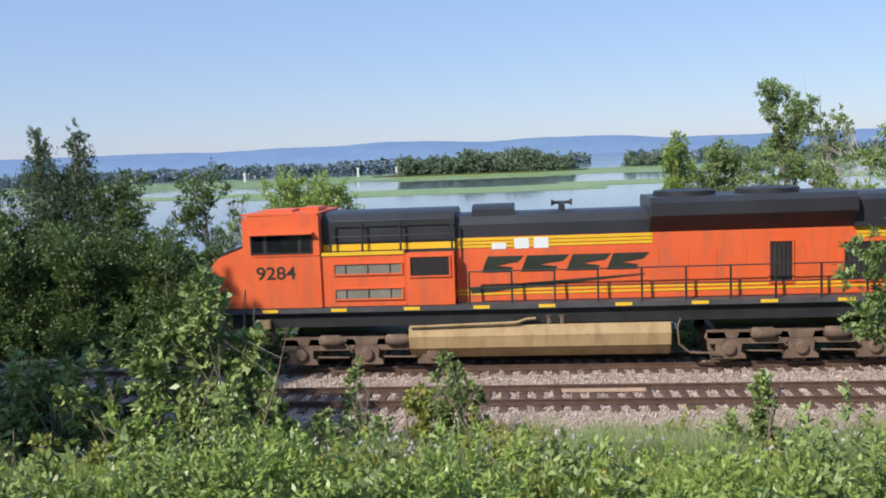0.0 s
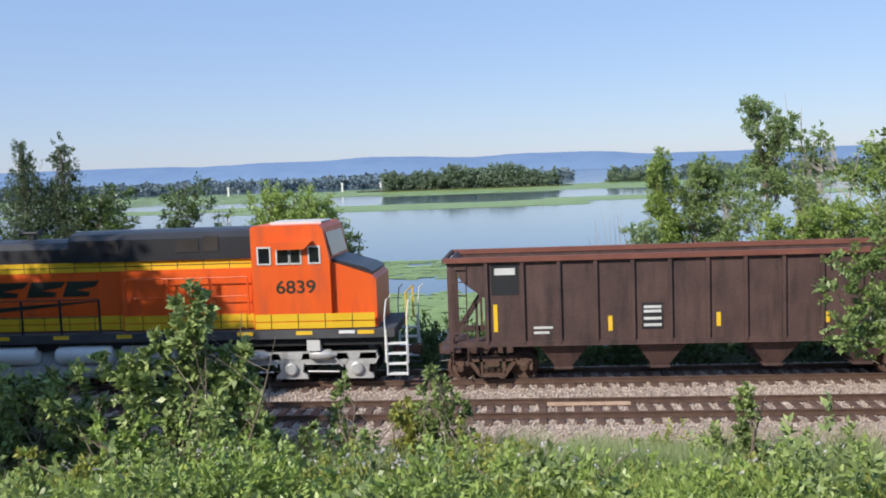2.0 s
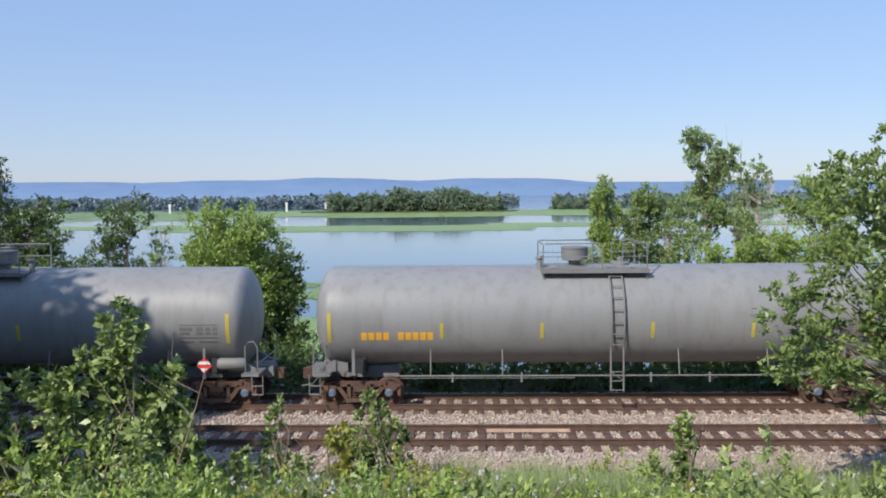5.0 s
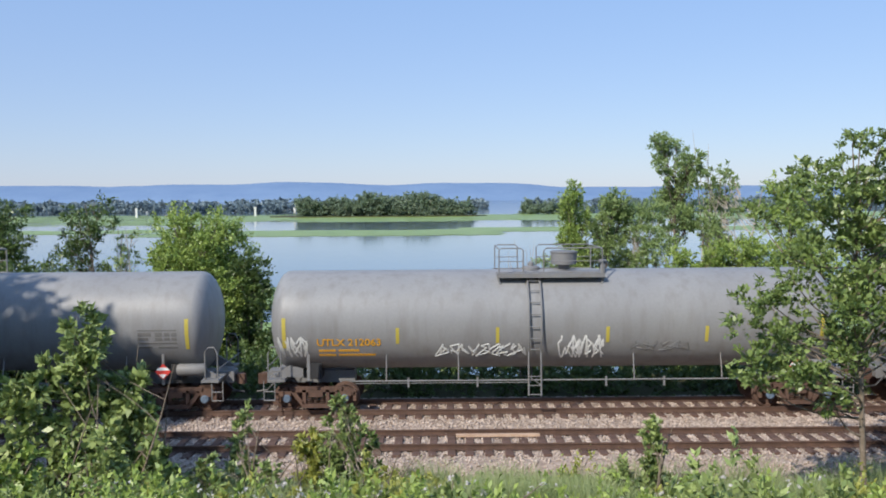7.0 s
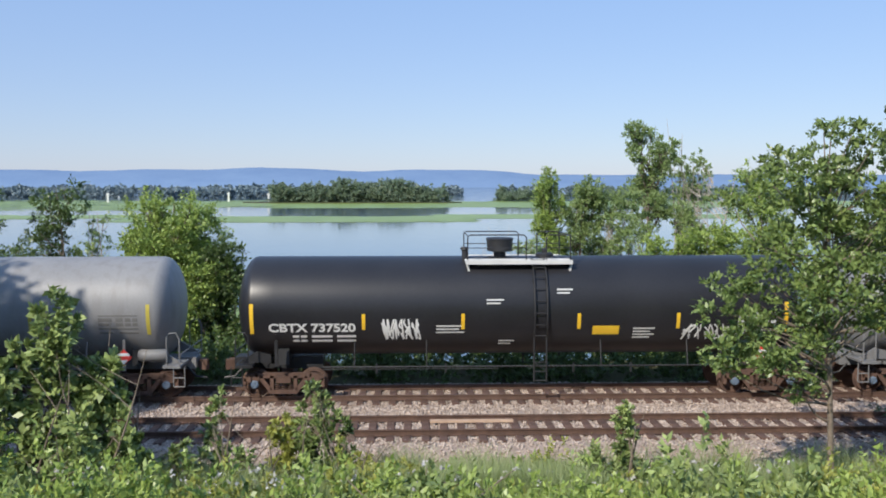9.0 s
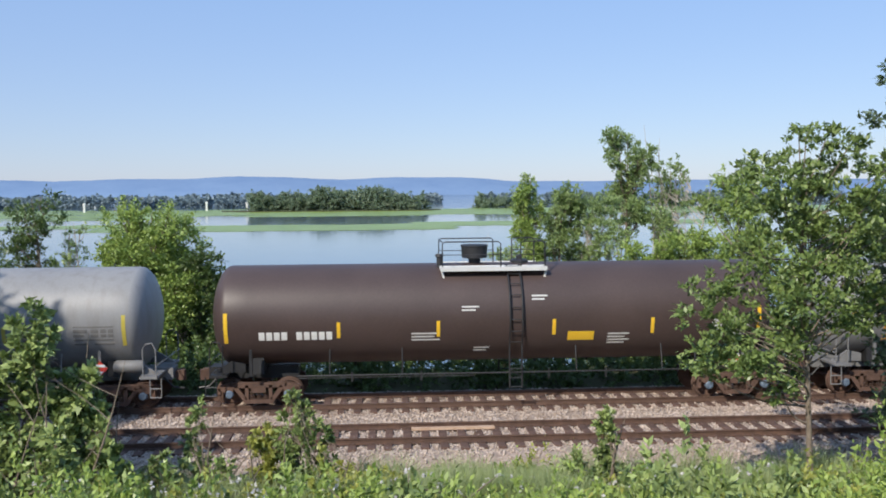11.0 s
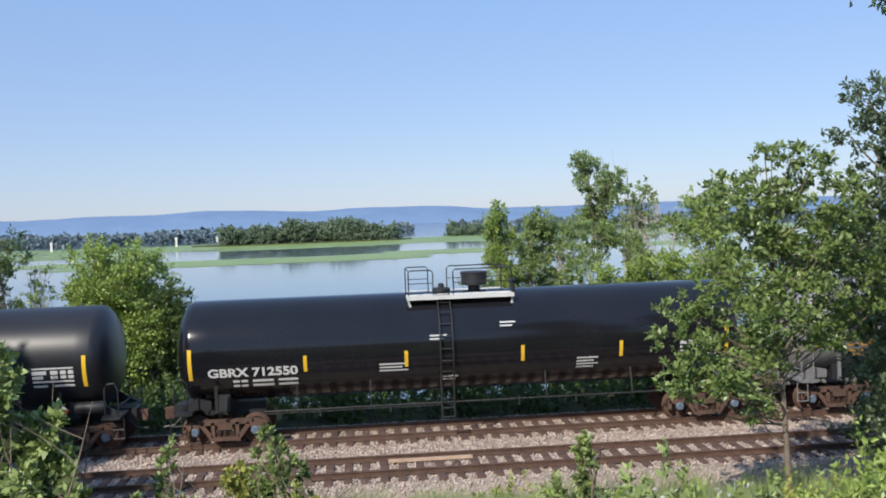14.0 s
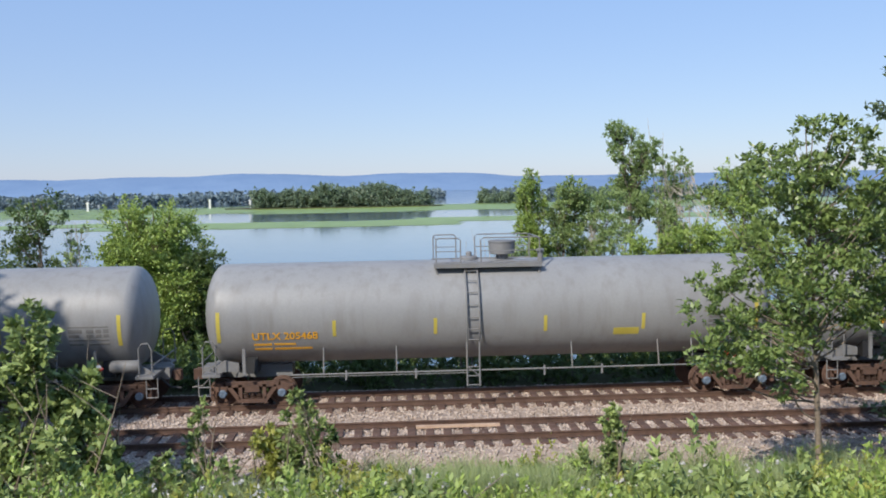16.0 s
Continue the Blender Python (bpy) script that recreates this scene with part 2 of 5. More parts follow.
def box(bm, x0, x1, y0, y1, z0, z1, c=0.0):
    """Box with its long upright and level edges chamfered by c."""
    if c <= 0:
        prism(bm, [(x0, z0), (x1, z0), (x1, z1), (x0, z1)], "y", y0, y1)
    else:
        prism(bm, [(x0 + c, z0), (x1 - c, z0), (x1, z0 + c), (x1, z1 - c), (x1 - c, z1), (x0 + c, z1), (x0, z1 - c), (x0, z0 + c)], "y", y0, y1)


def tube(bm, pts, radii, n=8):
    """Round tube along a line of points, closed at its ends."""
    pts = [Vector(p) for p in pts]
    if not hasattr(radii, "__len__"):
        radii = [radii] * len(pts)
    rings = []
    for i, p in enumerate(pts):
        d = (pts[min(i + 1, len(pts) - 1)] - pts[max(i - 1, 0)]).normalized()
        u = d.cross(Vector((0, 0, 1)) if abs(d.z) < 0.9 else Vector((1, 0, 0))).normalized()
        v = d.cross(u)
        rings.append([bm.verts.new(p + radii[i] * (math.cos(a) * u + math.sin(a) * v)) for a in (2 * math.pi * k / n for k in range(n))])
    for a, b in zip(rings, rings[1:]):
        for k in range(n):
            bm.faces.new((a[k], a[(k + 1) % n], b[(k + 1) % n], b[k]))
    bm.faces.new(rings[0][::-1])
    bm.faces.new(rings[-1])


def bar(bm, p, q, w, y0, y1):
    """Flat bar between two points of the x-z plane, w wide, from y0 to y1."""
    a, b = Vector(p), Vector(q)
    n = Vector((-(b - a).y, (b - a).x)).normalized() * w / 2
    prism(bm, [tuple(a + n), tuple(b + n), tuple(b - n), tuple(a - n)], "y", y0, y1)


def lathe(bm, prof, n, centre=(0, 0, 0), axis="x"):
    """Round body from (position along the axis, radius) pairs."""
    cx, cy, cz = centre
    rings = []
    for s, r in prof:
        ring = []
        for k in range(n):
            a = 2 * math.pi * k / n
            u, v = r * math.cos(a), r * math.sin(a)
            ring.append(bm.verts.new({"x": (cx + s, cy + u, cz + v), "y": (cx + u, cy + s, cz + v), "z": (cx + u, cy + v, cz + s)}[axis]))
        rings.append(ring)
    for a, b in zip(rings, rings[1:]):
        for k in range(n):
            bm.faces.new((a[k], a[(k + 1) % n], b[(k + 1) % n], b[k]))
    bm.faces.new(rings[0][::-1])
    bm.faces.new(rings[-1])


def raw(name, verts, quads, mat, parent=None, smooth=False):
    """One mesh object from numpy arrays of points and four- or three-cornered faces."""
    verts, quads = np.asarray(verts, np.float32), np.asarray(quads, np.int32)
    k = quads.shape[1]
    me = bpy.data.meshes.new(name)
    me.vertices.add(len(verts))
    me.vertices.foreach_set("co", verts.ravel())
    me.loops.add(quads.size)
    me.loops.foreach_set("vertex_index", quads.ravel())
    me.polygons.add(len(quads))
    me.polygons.foreach_set("loop_start", np.arange(0, quads.size, k, dtype=np.int32))
    me.update(calc_edges=True)
    me.materials.append(mat)
    if smooth:
        me.shade_smooth()
    ob = new(name, me)
    ob.parent = parent
    return ob


def lettering(name, words, size, mat, parent, m, label="", wide=1.0):
    """Words in the built-in font as flat mesh letters."""
    cu = bpy.data.curves.new(name, "FONT")
    cu.body, cu.size, cu.extrude = words, size, 0.003
    cu.offset = size * (0.018 if set(words) & set("6890") - {"0"} else 0.032)
    tmp = new(name, cu)
    dg = bpy.context.evaluated_depsgraph_get()
    me = bpy.data.meshes.new_from_object(tmp.evaluated_get(dg))
    bpy.data.objects.remove(tmp)
    me.transform(Matrix.Diagonal((wide, 1, 1, 1)))
    me.materials.clear()
    me.materials.append(mat)
    ob = new(name, me)
    ob.parent = parent
    ob.matrix_local = m
    if label:
        ob["label"] = label
    return ob


def thing(name, x, y, z, label, category, group="", kind=""):
    ob = new(name)
    ob.location = (x, y, z)
    ob.empty_display_size = 0.3
    return tagged(ob, label, category, group, kind)


# ---- ground, lake, distance ----
YS = (-400, -60, -3, 2, 12, 17, 20, 21.2, 22.1, 30.1, 31.3, 33, 36, 42, 47, 52, 3600, 3650, 4900)
ZS = (6.0, 5.3, 5.0, 4.75, 1.45, -0.3, -0.8, -0.75, -0.5, -0.5, -0.62, -0.5, -0.6, -2.1, -3.08, -3.6, -3.6, -2.6, -2.6)
WATER = -3.0


def ground_z(x, y):
    z = float(np.interp(y, YS, ZS))
    amp = 0.16 if y < 20.5 else (0.02 if y < 30.2 else 0.15)
    return z + amp * (noise.noise(Vector((x * 0.35, y * 0.35, 0))) + 0.4 * noise.noise(Vector((x * 1.3, y * 1.3, 3))))


gx = np.unique(np.concatenate([np.linspace(-4900, -60, 16), np.linspace(-60, -14, 40), np.linspace(-14, 32, 150), np.linspace(32, 90, 40), np.linspace(90, 4900, 16)]))
gy = np.unique(np.concatenate([np.linspace(-400, 2, 14), np.linspace(2, 12, 24), np.linspace(12, 22.2, 60), np.linspace(22.2, 30, 24), np.linspace(30, 52, 60), np.array([80, 150, 300, 500, 900, 1500, 2500, 3600, 3650, 4900])]))
gv = np.array([(x, y, ground_z(x, y)) for y in gy for x in gx])
nx = len(gx)
gq = np.array([(j * nx + i, j * nx + i + 1, (j + 1) * nx + i + 1, (j + 1) * nx + i) for j in range(len(gy) - 1) for i in range(nx - 1)])
tagged(raw("ground", gv, gq, M["soil"], smooth=True), "weedy brown-green ground sloping down to the railway", "ground", kind="structure")
lv = [(-4900, 46, WATER), (4900, 46, WATER), (4900, 3640, WATER), (-4900, 3640, WATER)]
tagged(raw("water", lv, [(0, 1, 2, 3)], M["water"]), "calm pale-blue backwater lake reflecting the sky", "water", kind="structure")


def ballast_z(y):
    return float(np.interp(y, (20.6, 21.3, 22.4, 29.9, 31.2), (-0.95, -0.62, -0.215, -0.215, -0.75)))


bx = np.linspace(-90, 130, 700)
by = np.linspace(20.6, 31.2, 60)
bv = np.array([(x, y + 0.25 * noise.noise(Vector((x * 0.7, y, 5))) * (y < 21.5), ballast_z(y) + 0.03 * noise.noise(Vector((x * 3, y * 3, 1))) + 0.02 * noise.noise(Vector((x * 9, y * 9, 1)))) for y in by for x in bx])
nb = len(bx)
bq = np.array([(j * nb + i, j * nb + i + 1, (j + 1) * nb + i + 1, (j + 1) * nb + i) for j in range(len(by) - 1) for i in range(nb - 1)])
tagged(raw("ballast_bed", bv, bq, M["ballast"], smooth=True), "pinkish-grey crushed stone ballast bed under two tracks", "ballast", kind="structure")


def stones(n, x0, x1, y0, y1, s0, s1, seed):
    """Loose crushed stones as small uneven eight-faced lumps."""
    r = np.random.default_rng(seed)
    c = np.column_stack([r.uniform(x0, x1, n), r.uniform(y0, y1, n), np.zeros(n)])
    c[:, 2] = np.interp(c[:, 1], (20.6, 21.3, 22.4, 29.9, 31.2), (-0.95, -0.62, -0.215, -0.215, -0.75)) + r.uniform(0, 0.03, n)
    base = np.array([(1, 0, 0), (0, 1, 0), (-1, 0, 0), (0, -1, 0), (0, 0, 1), (0, 0, -1)], float)
    sc = r.uniform(s0, s1, (n, 1, 1))
    v = base[None] * sc * r.uniform(0.6, 1.25, (n, 6, 1)) + r.normal(0, 0.12, (n, 6, 3)) * sc
    v[:, :, 2] *= 0.8
    v += c[:, None, :]
    f = np.array([(0, 1, 4), (1, 2, 4), (2, 3, 4), (3, 0, 4), (1, 0, 5), (2, 1, 5), (3, 2, 5), (0, 3, 5)])
    return v.reshape(-1, 3), (f[None] + 6 * np.arange(n)[:, None, None]).reshape(-1, 3)


sv, sf = stones(60000, -18, 24, 20.9, 30.6, 0.025, 0.055, 11)
tagged(raw("ballast_stones", sv, sf, M["stone"]), "loose pinkish-grey crushed ballast stones", "gravel", kind="stuff")


# lily beds: thousands of flat pads drifting in long bands
def pads(n, spots, seed, s0, s1):
    r = np.random.default_rng(seed)
    out = []
    while len(out) < n:
        x0, x1, y0, y1 = spots[r.integers(len(spots))]
        x, y = r.uniform(x0, x1), r.uniform(y0, y1)
        edge = min(y - y0, y1 - y) / (y1 - y0)
        if noise.noise(Vector((x * 0.02, y * 0.05, seed))) + 2.4 * edge - 0.15 + r.normal(0, 0.12) > 0:
            out.append((x, y))
    c = np.array(out)
    s = r.uniform(s0, s1, (n, 1))
    a = r.uniform(0, 6.28, (n, 1)) + np.arange(8)[None] * math.pi / 4
    q = s * r.uniform(0.75, 1.2, (n, 8))
    v = np.stack([c[:, :1] + q * np.cos(a) * 1.6, c[:, 1:] + q * np.sin(a), np.repeat(WATER + 0.01 + r.uniform(0, 0.05, (n, 1)), 8, 1)], 2)
    return v.reshape(-1, 3), np.arange(8 * n).reshape(n, 8)


for words, n, spots, s0, s1 in (
    ("distant pale-green band of lily pads across the lake", 14000, [(-420, -90, 345, 600), (-100, 60, 385, 545), (50, 460, 395, 570)], 1.5, 3.6),
    ("narrow yellow-green band of lily pads on the lake", 6500, [(-80, 16, 236, 284), (10, 110, 262, 300), (-170, -70, 262, 300)], 1.0, 2.6),
    ("bright green lily pads along the near shore", 13000, [(-50, 50, 48, 74), (-50, 50, 50, 70), (-60, 70, 80, 98)], 0.22, 0.6),
):
    pv, pf = pads(n, spots, n, s0, s1)
    tagged(raw("lily_pads", pv, pf, M["lily"]), words, "lily pads", kind="stuff")


# ---- foliage ----
def leaf_cloud(r, blobs, n, size, lift=0.3, long=0.5, sprig=20, spread=0.1):
    """Leaves on short sprigs that point out of the ellipsoids (x, y, z, rx, ry, rz): points and four-cornered faces."""
    vol = np.array([b[3] * b[4] * b[5] for b in blobs]) ** 0.75
    share = np.maximum((n * vol / vol.sum()).astype(int), 8)
    allp, alld = [], []
    for b, k in zip(blobs, share):
        m = max(4, k // sprig)
        u = r.normal(size=(m, 3))
        u /= np.linalg.norm(u, axis=1, keepdims=True)
        root = u * r.uniform(0.1, 0.85, (m, 1)) ** 0.6
        way = u + r.normal(0, 0.55, (m, 3)) + np.array((0, 0, lift))
        way /= np.linalg.norm(way, axis=1, keepdims=True)
        reach = r.uniform(0.25, 0.75, m)
        pick = r.integers(m, size=k)
        p = root[pick] + way[pick] * (reach[pick] * r.uniform(0, 1, k))[:, None] + r.normal(0, spread, (k, 3))
        allp.append(np.array(b[:3]) + p * np.array(b[3:6]))
        alld.append(way[pick])
    p = np.concatenate(allp)
    k = len(p)
    d = np.concatenate(alld) * 0.8 + r.normal(0, 0.7, (k, 3))
    d[:, 2] += lift * 0.5
    d /= np.linalg.norm(d, axis=1, keepdims=True)
    nrm = r.normal(0, 0.8, (k, 3)) + np.array((0, -0.25, 0.9))
    s = np.cross(d, nrm)
    s /= np.linalg.norm(s, axis=1, keepdims=True) + 1e-6
    le = size * r.uniform(0.5, 1.35, (k, 1))
    w = le * long * 0.5
    fold = np.cross(s, d) * le * 0.1
    v = np.stack([p, p + d * le * 0.42 + s * w + fold, p + d * le, p + d * le * 0.42 - s * w + fold], 1)
    return v.reshape(-1, 3), np.arange(4 * k).reshape(k, 4)


def limb(r, bm, a, b, r0, r1, n=6, sag=0.12):
    a, b = Vector(a), Vector(b)
    pts, rad = [], []
    off = Vector(r.normal(0, sag, 3)) * (b - a).length * 0.5
    for i in range(6):
        f = i / 5
        pts.append(a.lerp(b, f) + off * math.sin(f * math.pi) + Vector((0, 0, -0.06 * (b - a).length * math.sin(f * math.pi))))
        rad.append(r0 + (r1 - r0) * f)
    tube(bm, pts, rad, n)


def tree(name, x, y, height, trunk_r, blobs, n, size, mat, label, seed, category="tree", bark="bark", stems=1, lean=(0, 0), twigs=2, long=0.5, group="", crown="crown", split=False):
    """A trunk with limbs to each clump of its crown. Clumps are given from the tree's foot."""
    r = np.random.default_rng(seed)
    foot = thing(name, x, y, ground_z(x, y) - 0.05, label, category, group)
    bm = bmesh.new()
    tops = []
    for k in range(stems):
        if k:
            part("stem", bm, M[bark], foot, smooth=True)
            bm = bmesh.new()
        sx, sy = (r.normal(0, 0.25, 2) if stems > 1 else (0, 0))
        top = Vector((lean[0] + sx * 3, lean[1] + sy * 2, height * (0.93 if stems == 1 else r.uniform(0.6, 0.92))))
        pts, rad = [], []
        bend = r.normal(0, 0.02 * height, 2)
        for i in range(9):
            f = i / 8
            pts.append(Vector((sx * 0.4, sy * 0.4, 0)).lerp(top, f) + Vector((bend[0], bend[1], 0)) * math.sin(f * 3.1))
            rad.append(trunk_r * (1.25 if i == 0 else 1.0) * (1 - 0.88 * f))
        tube(bm, pts, rad, 10)
        tops.append(pts)
    for b in blobs:
        pts = tops[r.integers(len(tops))]
        zc = max(0.15, min(0.85, (b[2] - 0.4 * b[5]) / height - 0.06))
        i0 = int(zc * 8)
        start = pts[i0].lerp(pts[min(i0 + 1, 8)], zc * 8 - i0)
        if split:
            part("trunk" if b is blobs[0] else "branch", bm, M[bark], foot, smooth=True)
            bm = bmesh.new()
        limb(r, bm, start, b[:3], trunk_r * 0.42 * (1 - 0.6 * zc), trunk_r * 0.12)
        for _ in range(twigs):
            u = r.normal(size=3)
            u /= np.linalg.norm(u)
            limb(r, bm, Vector(start).lerp(Vector(b[:3]), 0.6), np.array(b[:3]) + u * np.array(b[3:6]) * 0.85, trunk_r * 0.16, trunk_r * 0.04, 5)
    part("branch" if split else "trunk" if stems == 1 else "stem", bm, M[bark], foot, smooth=True)
    v, f = leaf_cloud(r, blobs, n, size, long=long)
    raw(crown, v, f, M[mat], foot)
    return foot


def crown_blobs(r, n, z0, z1, rad, size, taper=0.5, flat=0.8):
    """Clumps spread through a crown from z0 to z1 of that radius, narrower towards the top."""
    out = []
    for i in range(n):
        f = (i + 0.5) / n
        rr = rad * (1 - taper * f) * math.sqrt(r.uniform(0.05, 1))
        a = r.uniform(0, 6.28)
        s = size * r.uniform(0.7, 1.25) * (1 - 0.35 * taper * f)
        out.append((rr * math.cos(a), rr * math.sin(a), z0 + (z1 - z0) * f, s, s, s * flat))
    return out


# distance: island wood, far woods, hills
def far_trees(name, words, spots, n, mat, seed, leaves, size):
    r = np.random.default_rng(seed)
    blobs = []
    for x0, x1, y0, y1, h0, h1, share in spots:
        for _ in range(int(n * share)):
            x, y, h = r.uniform(x0, x1), r.uniform(y0, y1), r.uniform(h0, h1)
            h *= 0.95 + 0.45 * noise.noise(Vector((x * 0.07, y * 0.02, seed)))
            for _ in range(5):
                blobs.append((x + r.normal(0, h * 0.16), y + r.normal(0, h * 0.16), WATER + 0.2 + h * r.uniform(0.05, 0.8), h * 0.3, h * 0.3, h * 0.25))
    v, f = leaf_cloud(r, blobs, leaves, size, long=0.9)
    return tagged(raw(name, v, f, M[mat]), words, "trees", kind="stuff")


far_trees("island_trees", "dense trees on a low lake island, dark green paled by painted haze", [(-76, 18, 498, 516, 7.5, 11.5, 0.75), (-28, -6, 500, 515, 11.5, 13.4, 0.2), (-72, -56, 500, 512, 11, 12.6, 0.1), (-2, 14, 500, 512, 10, 11.5, 0.08), (52, 78, 546, 562, 6, 8.5, 0.2), (80, 250, 570, 620, 6, 10, 0.45)], 130, "farleaf", 5, 170000, 0.75)
far_trees("far_woods", "low wooded shoreline across the lake, haze painted into its colour", [(-760, 50, 880, 980, 7.5, 10, 0.5), (-480, -95, 690, 770, 6.5, 8.5, 0.3), (95, 700, 800, 960, 7, 10, 0.4)], 700, "farwood", 6, 150000, 2.0)
im = bmesh.new()
prism(im, [(-92, 500), (-78, 493), (-10, 492), (22, 496), (28, 506), (16, 524), (-78, 526), (-94, 512)], "z", WATER - 0.3, WATER + 0.5)
tagged(part("island", im, M["soil"]), "low grassy lake island under trees", "island", kind="structure")

hx = np.linspace(-3600, 4200, 320)
hv, rows_h = [], 14


def swell(x, mid, wide):
    return math.exp(-((x - mid) / wide) ** 2)


for j in range(rows_h):
    f = j / (rows_h - 1)
    for x in hx:
        crest = 84 + 9 * swell(x, -670, 190) - 9 * swell(x, -210, 130) - 7 * swell(x, -1500, 170) + 3 * noise.noise(Vector((x * 0.006, 1.3, 2))) + 1.6 * noise.noise(Vector((x * 0.03, 2.3, 2)))
        crest -= 22 / (1 + math.exp(-(x - 440) / 55))
        hv.append((x, 3700 + 500 * f, -6 + (crest + 2) * math.sin(f * math.pi * 0.5) ** 0.75))
nh = len(hx)
hq = np.array([(j * nh + i, j * nh + i + 1, (j + 1) * nh + i + 1, (j + 1) * nh + i) for j in range(rows_h - 1) for i in range(nh - 1)])
tagged(raw("backdrop", hv, hq, M["hill"], smooth=True), "long wooded bluffs on the horizon, blue with painted haze", "hills", kind="structure")

# white markers on the water and bluff
for x, y, h in ((-81.4, 520, 5.4), (-171.8, 520, 5.6), (-108, 540, 5.8)):
    mk = thing("channel_marker", x, y, WATER - 0.2, "pale concrete channel marker pier standing in the lake", "marker", "channel markers")
    bm = bmesh.new()
    prism(bm, [(-0.6, 0), (0.6, 0), (0.5, h * 0.75), (-0.5, h * 0.75)], "y", -0.5, 0.5)
    part("pier", bm, M["concrete"], mk)
    bm = bmesh.new()
    box(bm, -0.7, 0.7, -0.6, 0.6, h * 0.75, h, 0.15)
    part("cap", bm, M["concrete"], mk)

# ---- tracks ----
NEAR_Y, FAR_Y = 24.14, 28.19
for centre, words in ((NEAR_Y, "rusty steel rails on dark wooden ties in ballast"), (FAR_Y, "running rails on dark wooden ties in ballast under the train")):
    track = thing("railway_track", 0, centre, 0, words, "railway track", "railway tracks", "structure")
    prof = [(-0.07, -0.17), (0.07, -0.17), (0.07, -0.155), (0.012, -0.135), (0.012, -0.045), (0.036, -0.035), (0.036, -0.004), (0.03, 0), (-0.03, 0), (-0.036, -0.004), (-0.036, -0.035), (-0.012, -0.045), (-0.012, -0.135), (-0.07, -0.155)]
    for side in (-0.7525, 0.7525):
        bm = bmesh.new()
        prism(bm, [(p[0] + side, p[1]) for p in prof], "x", -90, 130)
        part("rail", bm, M["railtop" if centre == FAR_Y else "rust"], track)
    bm = bmesh.new()
    box(bm, -0.115, 0.115, -1.29, 1.29, -0.36, -0.15, 0.018)
    tie_me = bpy.data.meshes.new("tie")
    bm.to_mesh(tie_me)
    bm.free()
    tie_me.materials.append(M["tie"])
    bm = bmesh.new()
    box(bm, -0.09, 0.09, -0.17, 0.17, -0.155, -0.138)
    for dx in (-0.05, 0.05):
        for dy in (-0.09, 0.09):
            box(bm, dx - 0.015, dx + 0.015, dy - 0.02, dy + 0.02, -0.14, -0.115)
    plate_me = bpy.data.meshes.new("tie_plate")
    bm.to_mesh(plate_me)
    bm.free()
    plate_me.materials.append(M["rust"])
    rt = np.random.default_rng(int(centre))
    for i in range(110):
        x = -24 + i * 0.5
        t = new("tie", tie_me)
        t.parent = track
        t.location = (x + rt.normal(0, 0.015), rt.normal(0, 0.03), rt.normal(0, 0.006))
        t.rotation_euler = (0, 0, rt.normal(0, 0.012))
        for side in (-0.7525, 0.7525):
            pl = new("tie_plate", plate_me)
            pl.parent = track
            pl.location = (x, side, 0)
    bm = bmesh.new()
    for i in list(range(-160, -48)) + list(range(62, 250)):
        box(bm, i * 0.5 - 0.115, i * 0.5 + 0.115, -1.29, 1.29, -0.36, -0.15)
    part("distant_ties", bm, M["tie"], track)["kind"] = "stuff"

bm = bmesh.new()
box(bm, 1.62, 3.98, 24.60, 24.76, -0.15, -0.085, 0.01)
tagged(part("plank", bm, M["plank"]), "weathered orange-tan plank lying beside the rail", "plank")


# ---- freight truck (bogie) ----


def wheelset(parent, x, radius, cap, disc="rust"):
    """Axle with two wheels and end caps, turning about its own y axis."""
    ws = new("wheelset")
    bm = bmesh.new()
    for s in (-1, 1):
        lathe(bm, [(s * 0.66, radius + 0.025), (s * 0.69, radius + 0.025), (s * 0.70, radius), (s * 0.79, radius - 0.006), (s * 0.80, radius - 0.07), (s * 0.75, radius - 0.09), (s * 0.74, radius * 0.45), (s * 0.79, radius * 0.3), (s * 0.79, 0.1), (s * 1.0, 0.09)], 28, axis="y")
    lathe(bm, [(-0.98, 0.085), (0.98, 0.085)], 12, axis="y")
    bpy.data.objects.remove(ws)
    ws = part("wheelset", bm, M[disc], parent, smooth=True)
    ws.location = (x, 0, radius)
    for s in (-1, 1):
        bm = bmesh.new()
        lathe(bm, [(s * 1.0, 0.13), (s * 1.10, 0.13), (s * 1.13, 0.10)], 16, axis="y")
        for k in range(3):
            a = k * 2.094
            lathe(bm, [(s * 1.12, 0.022), (s * 1.155, 0.022)], 6, (0.06 * math.cos(a), 0, 0.06 * math.sin(a)), "y")
        part("bearing_cap", bm, M[cap], ws, smooth=True)
    return ws


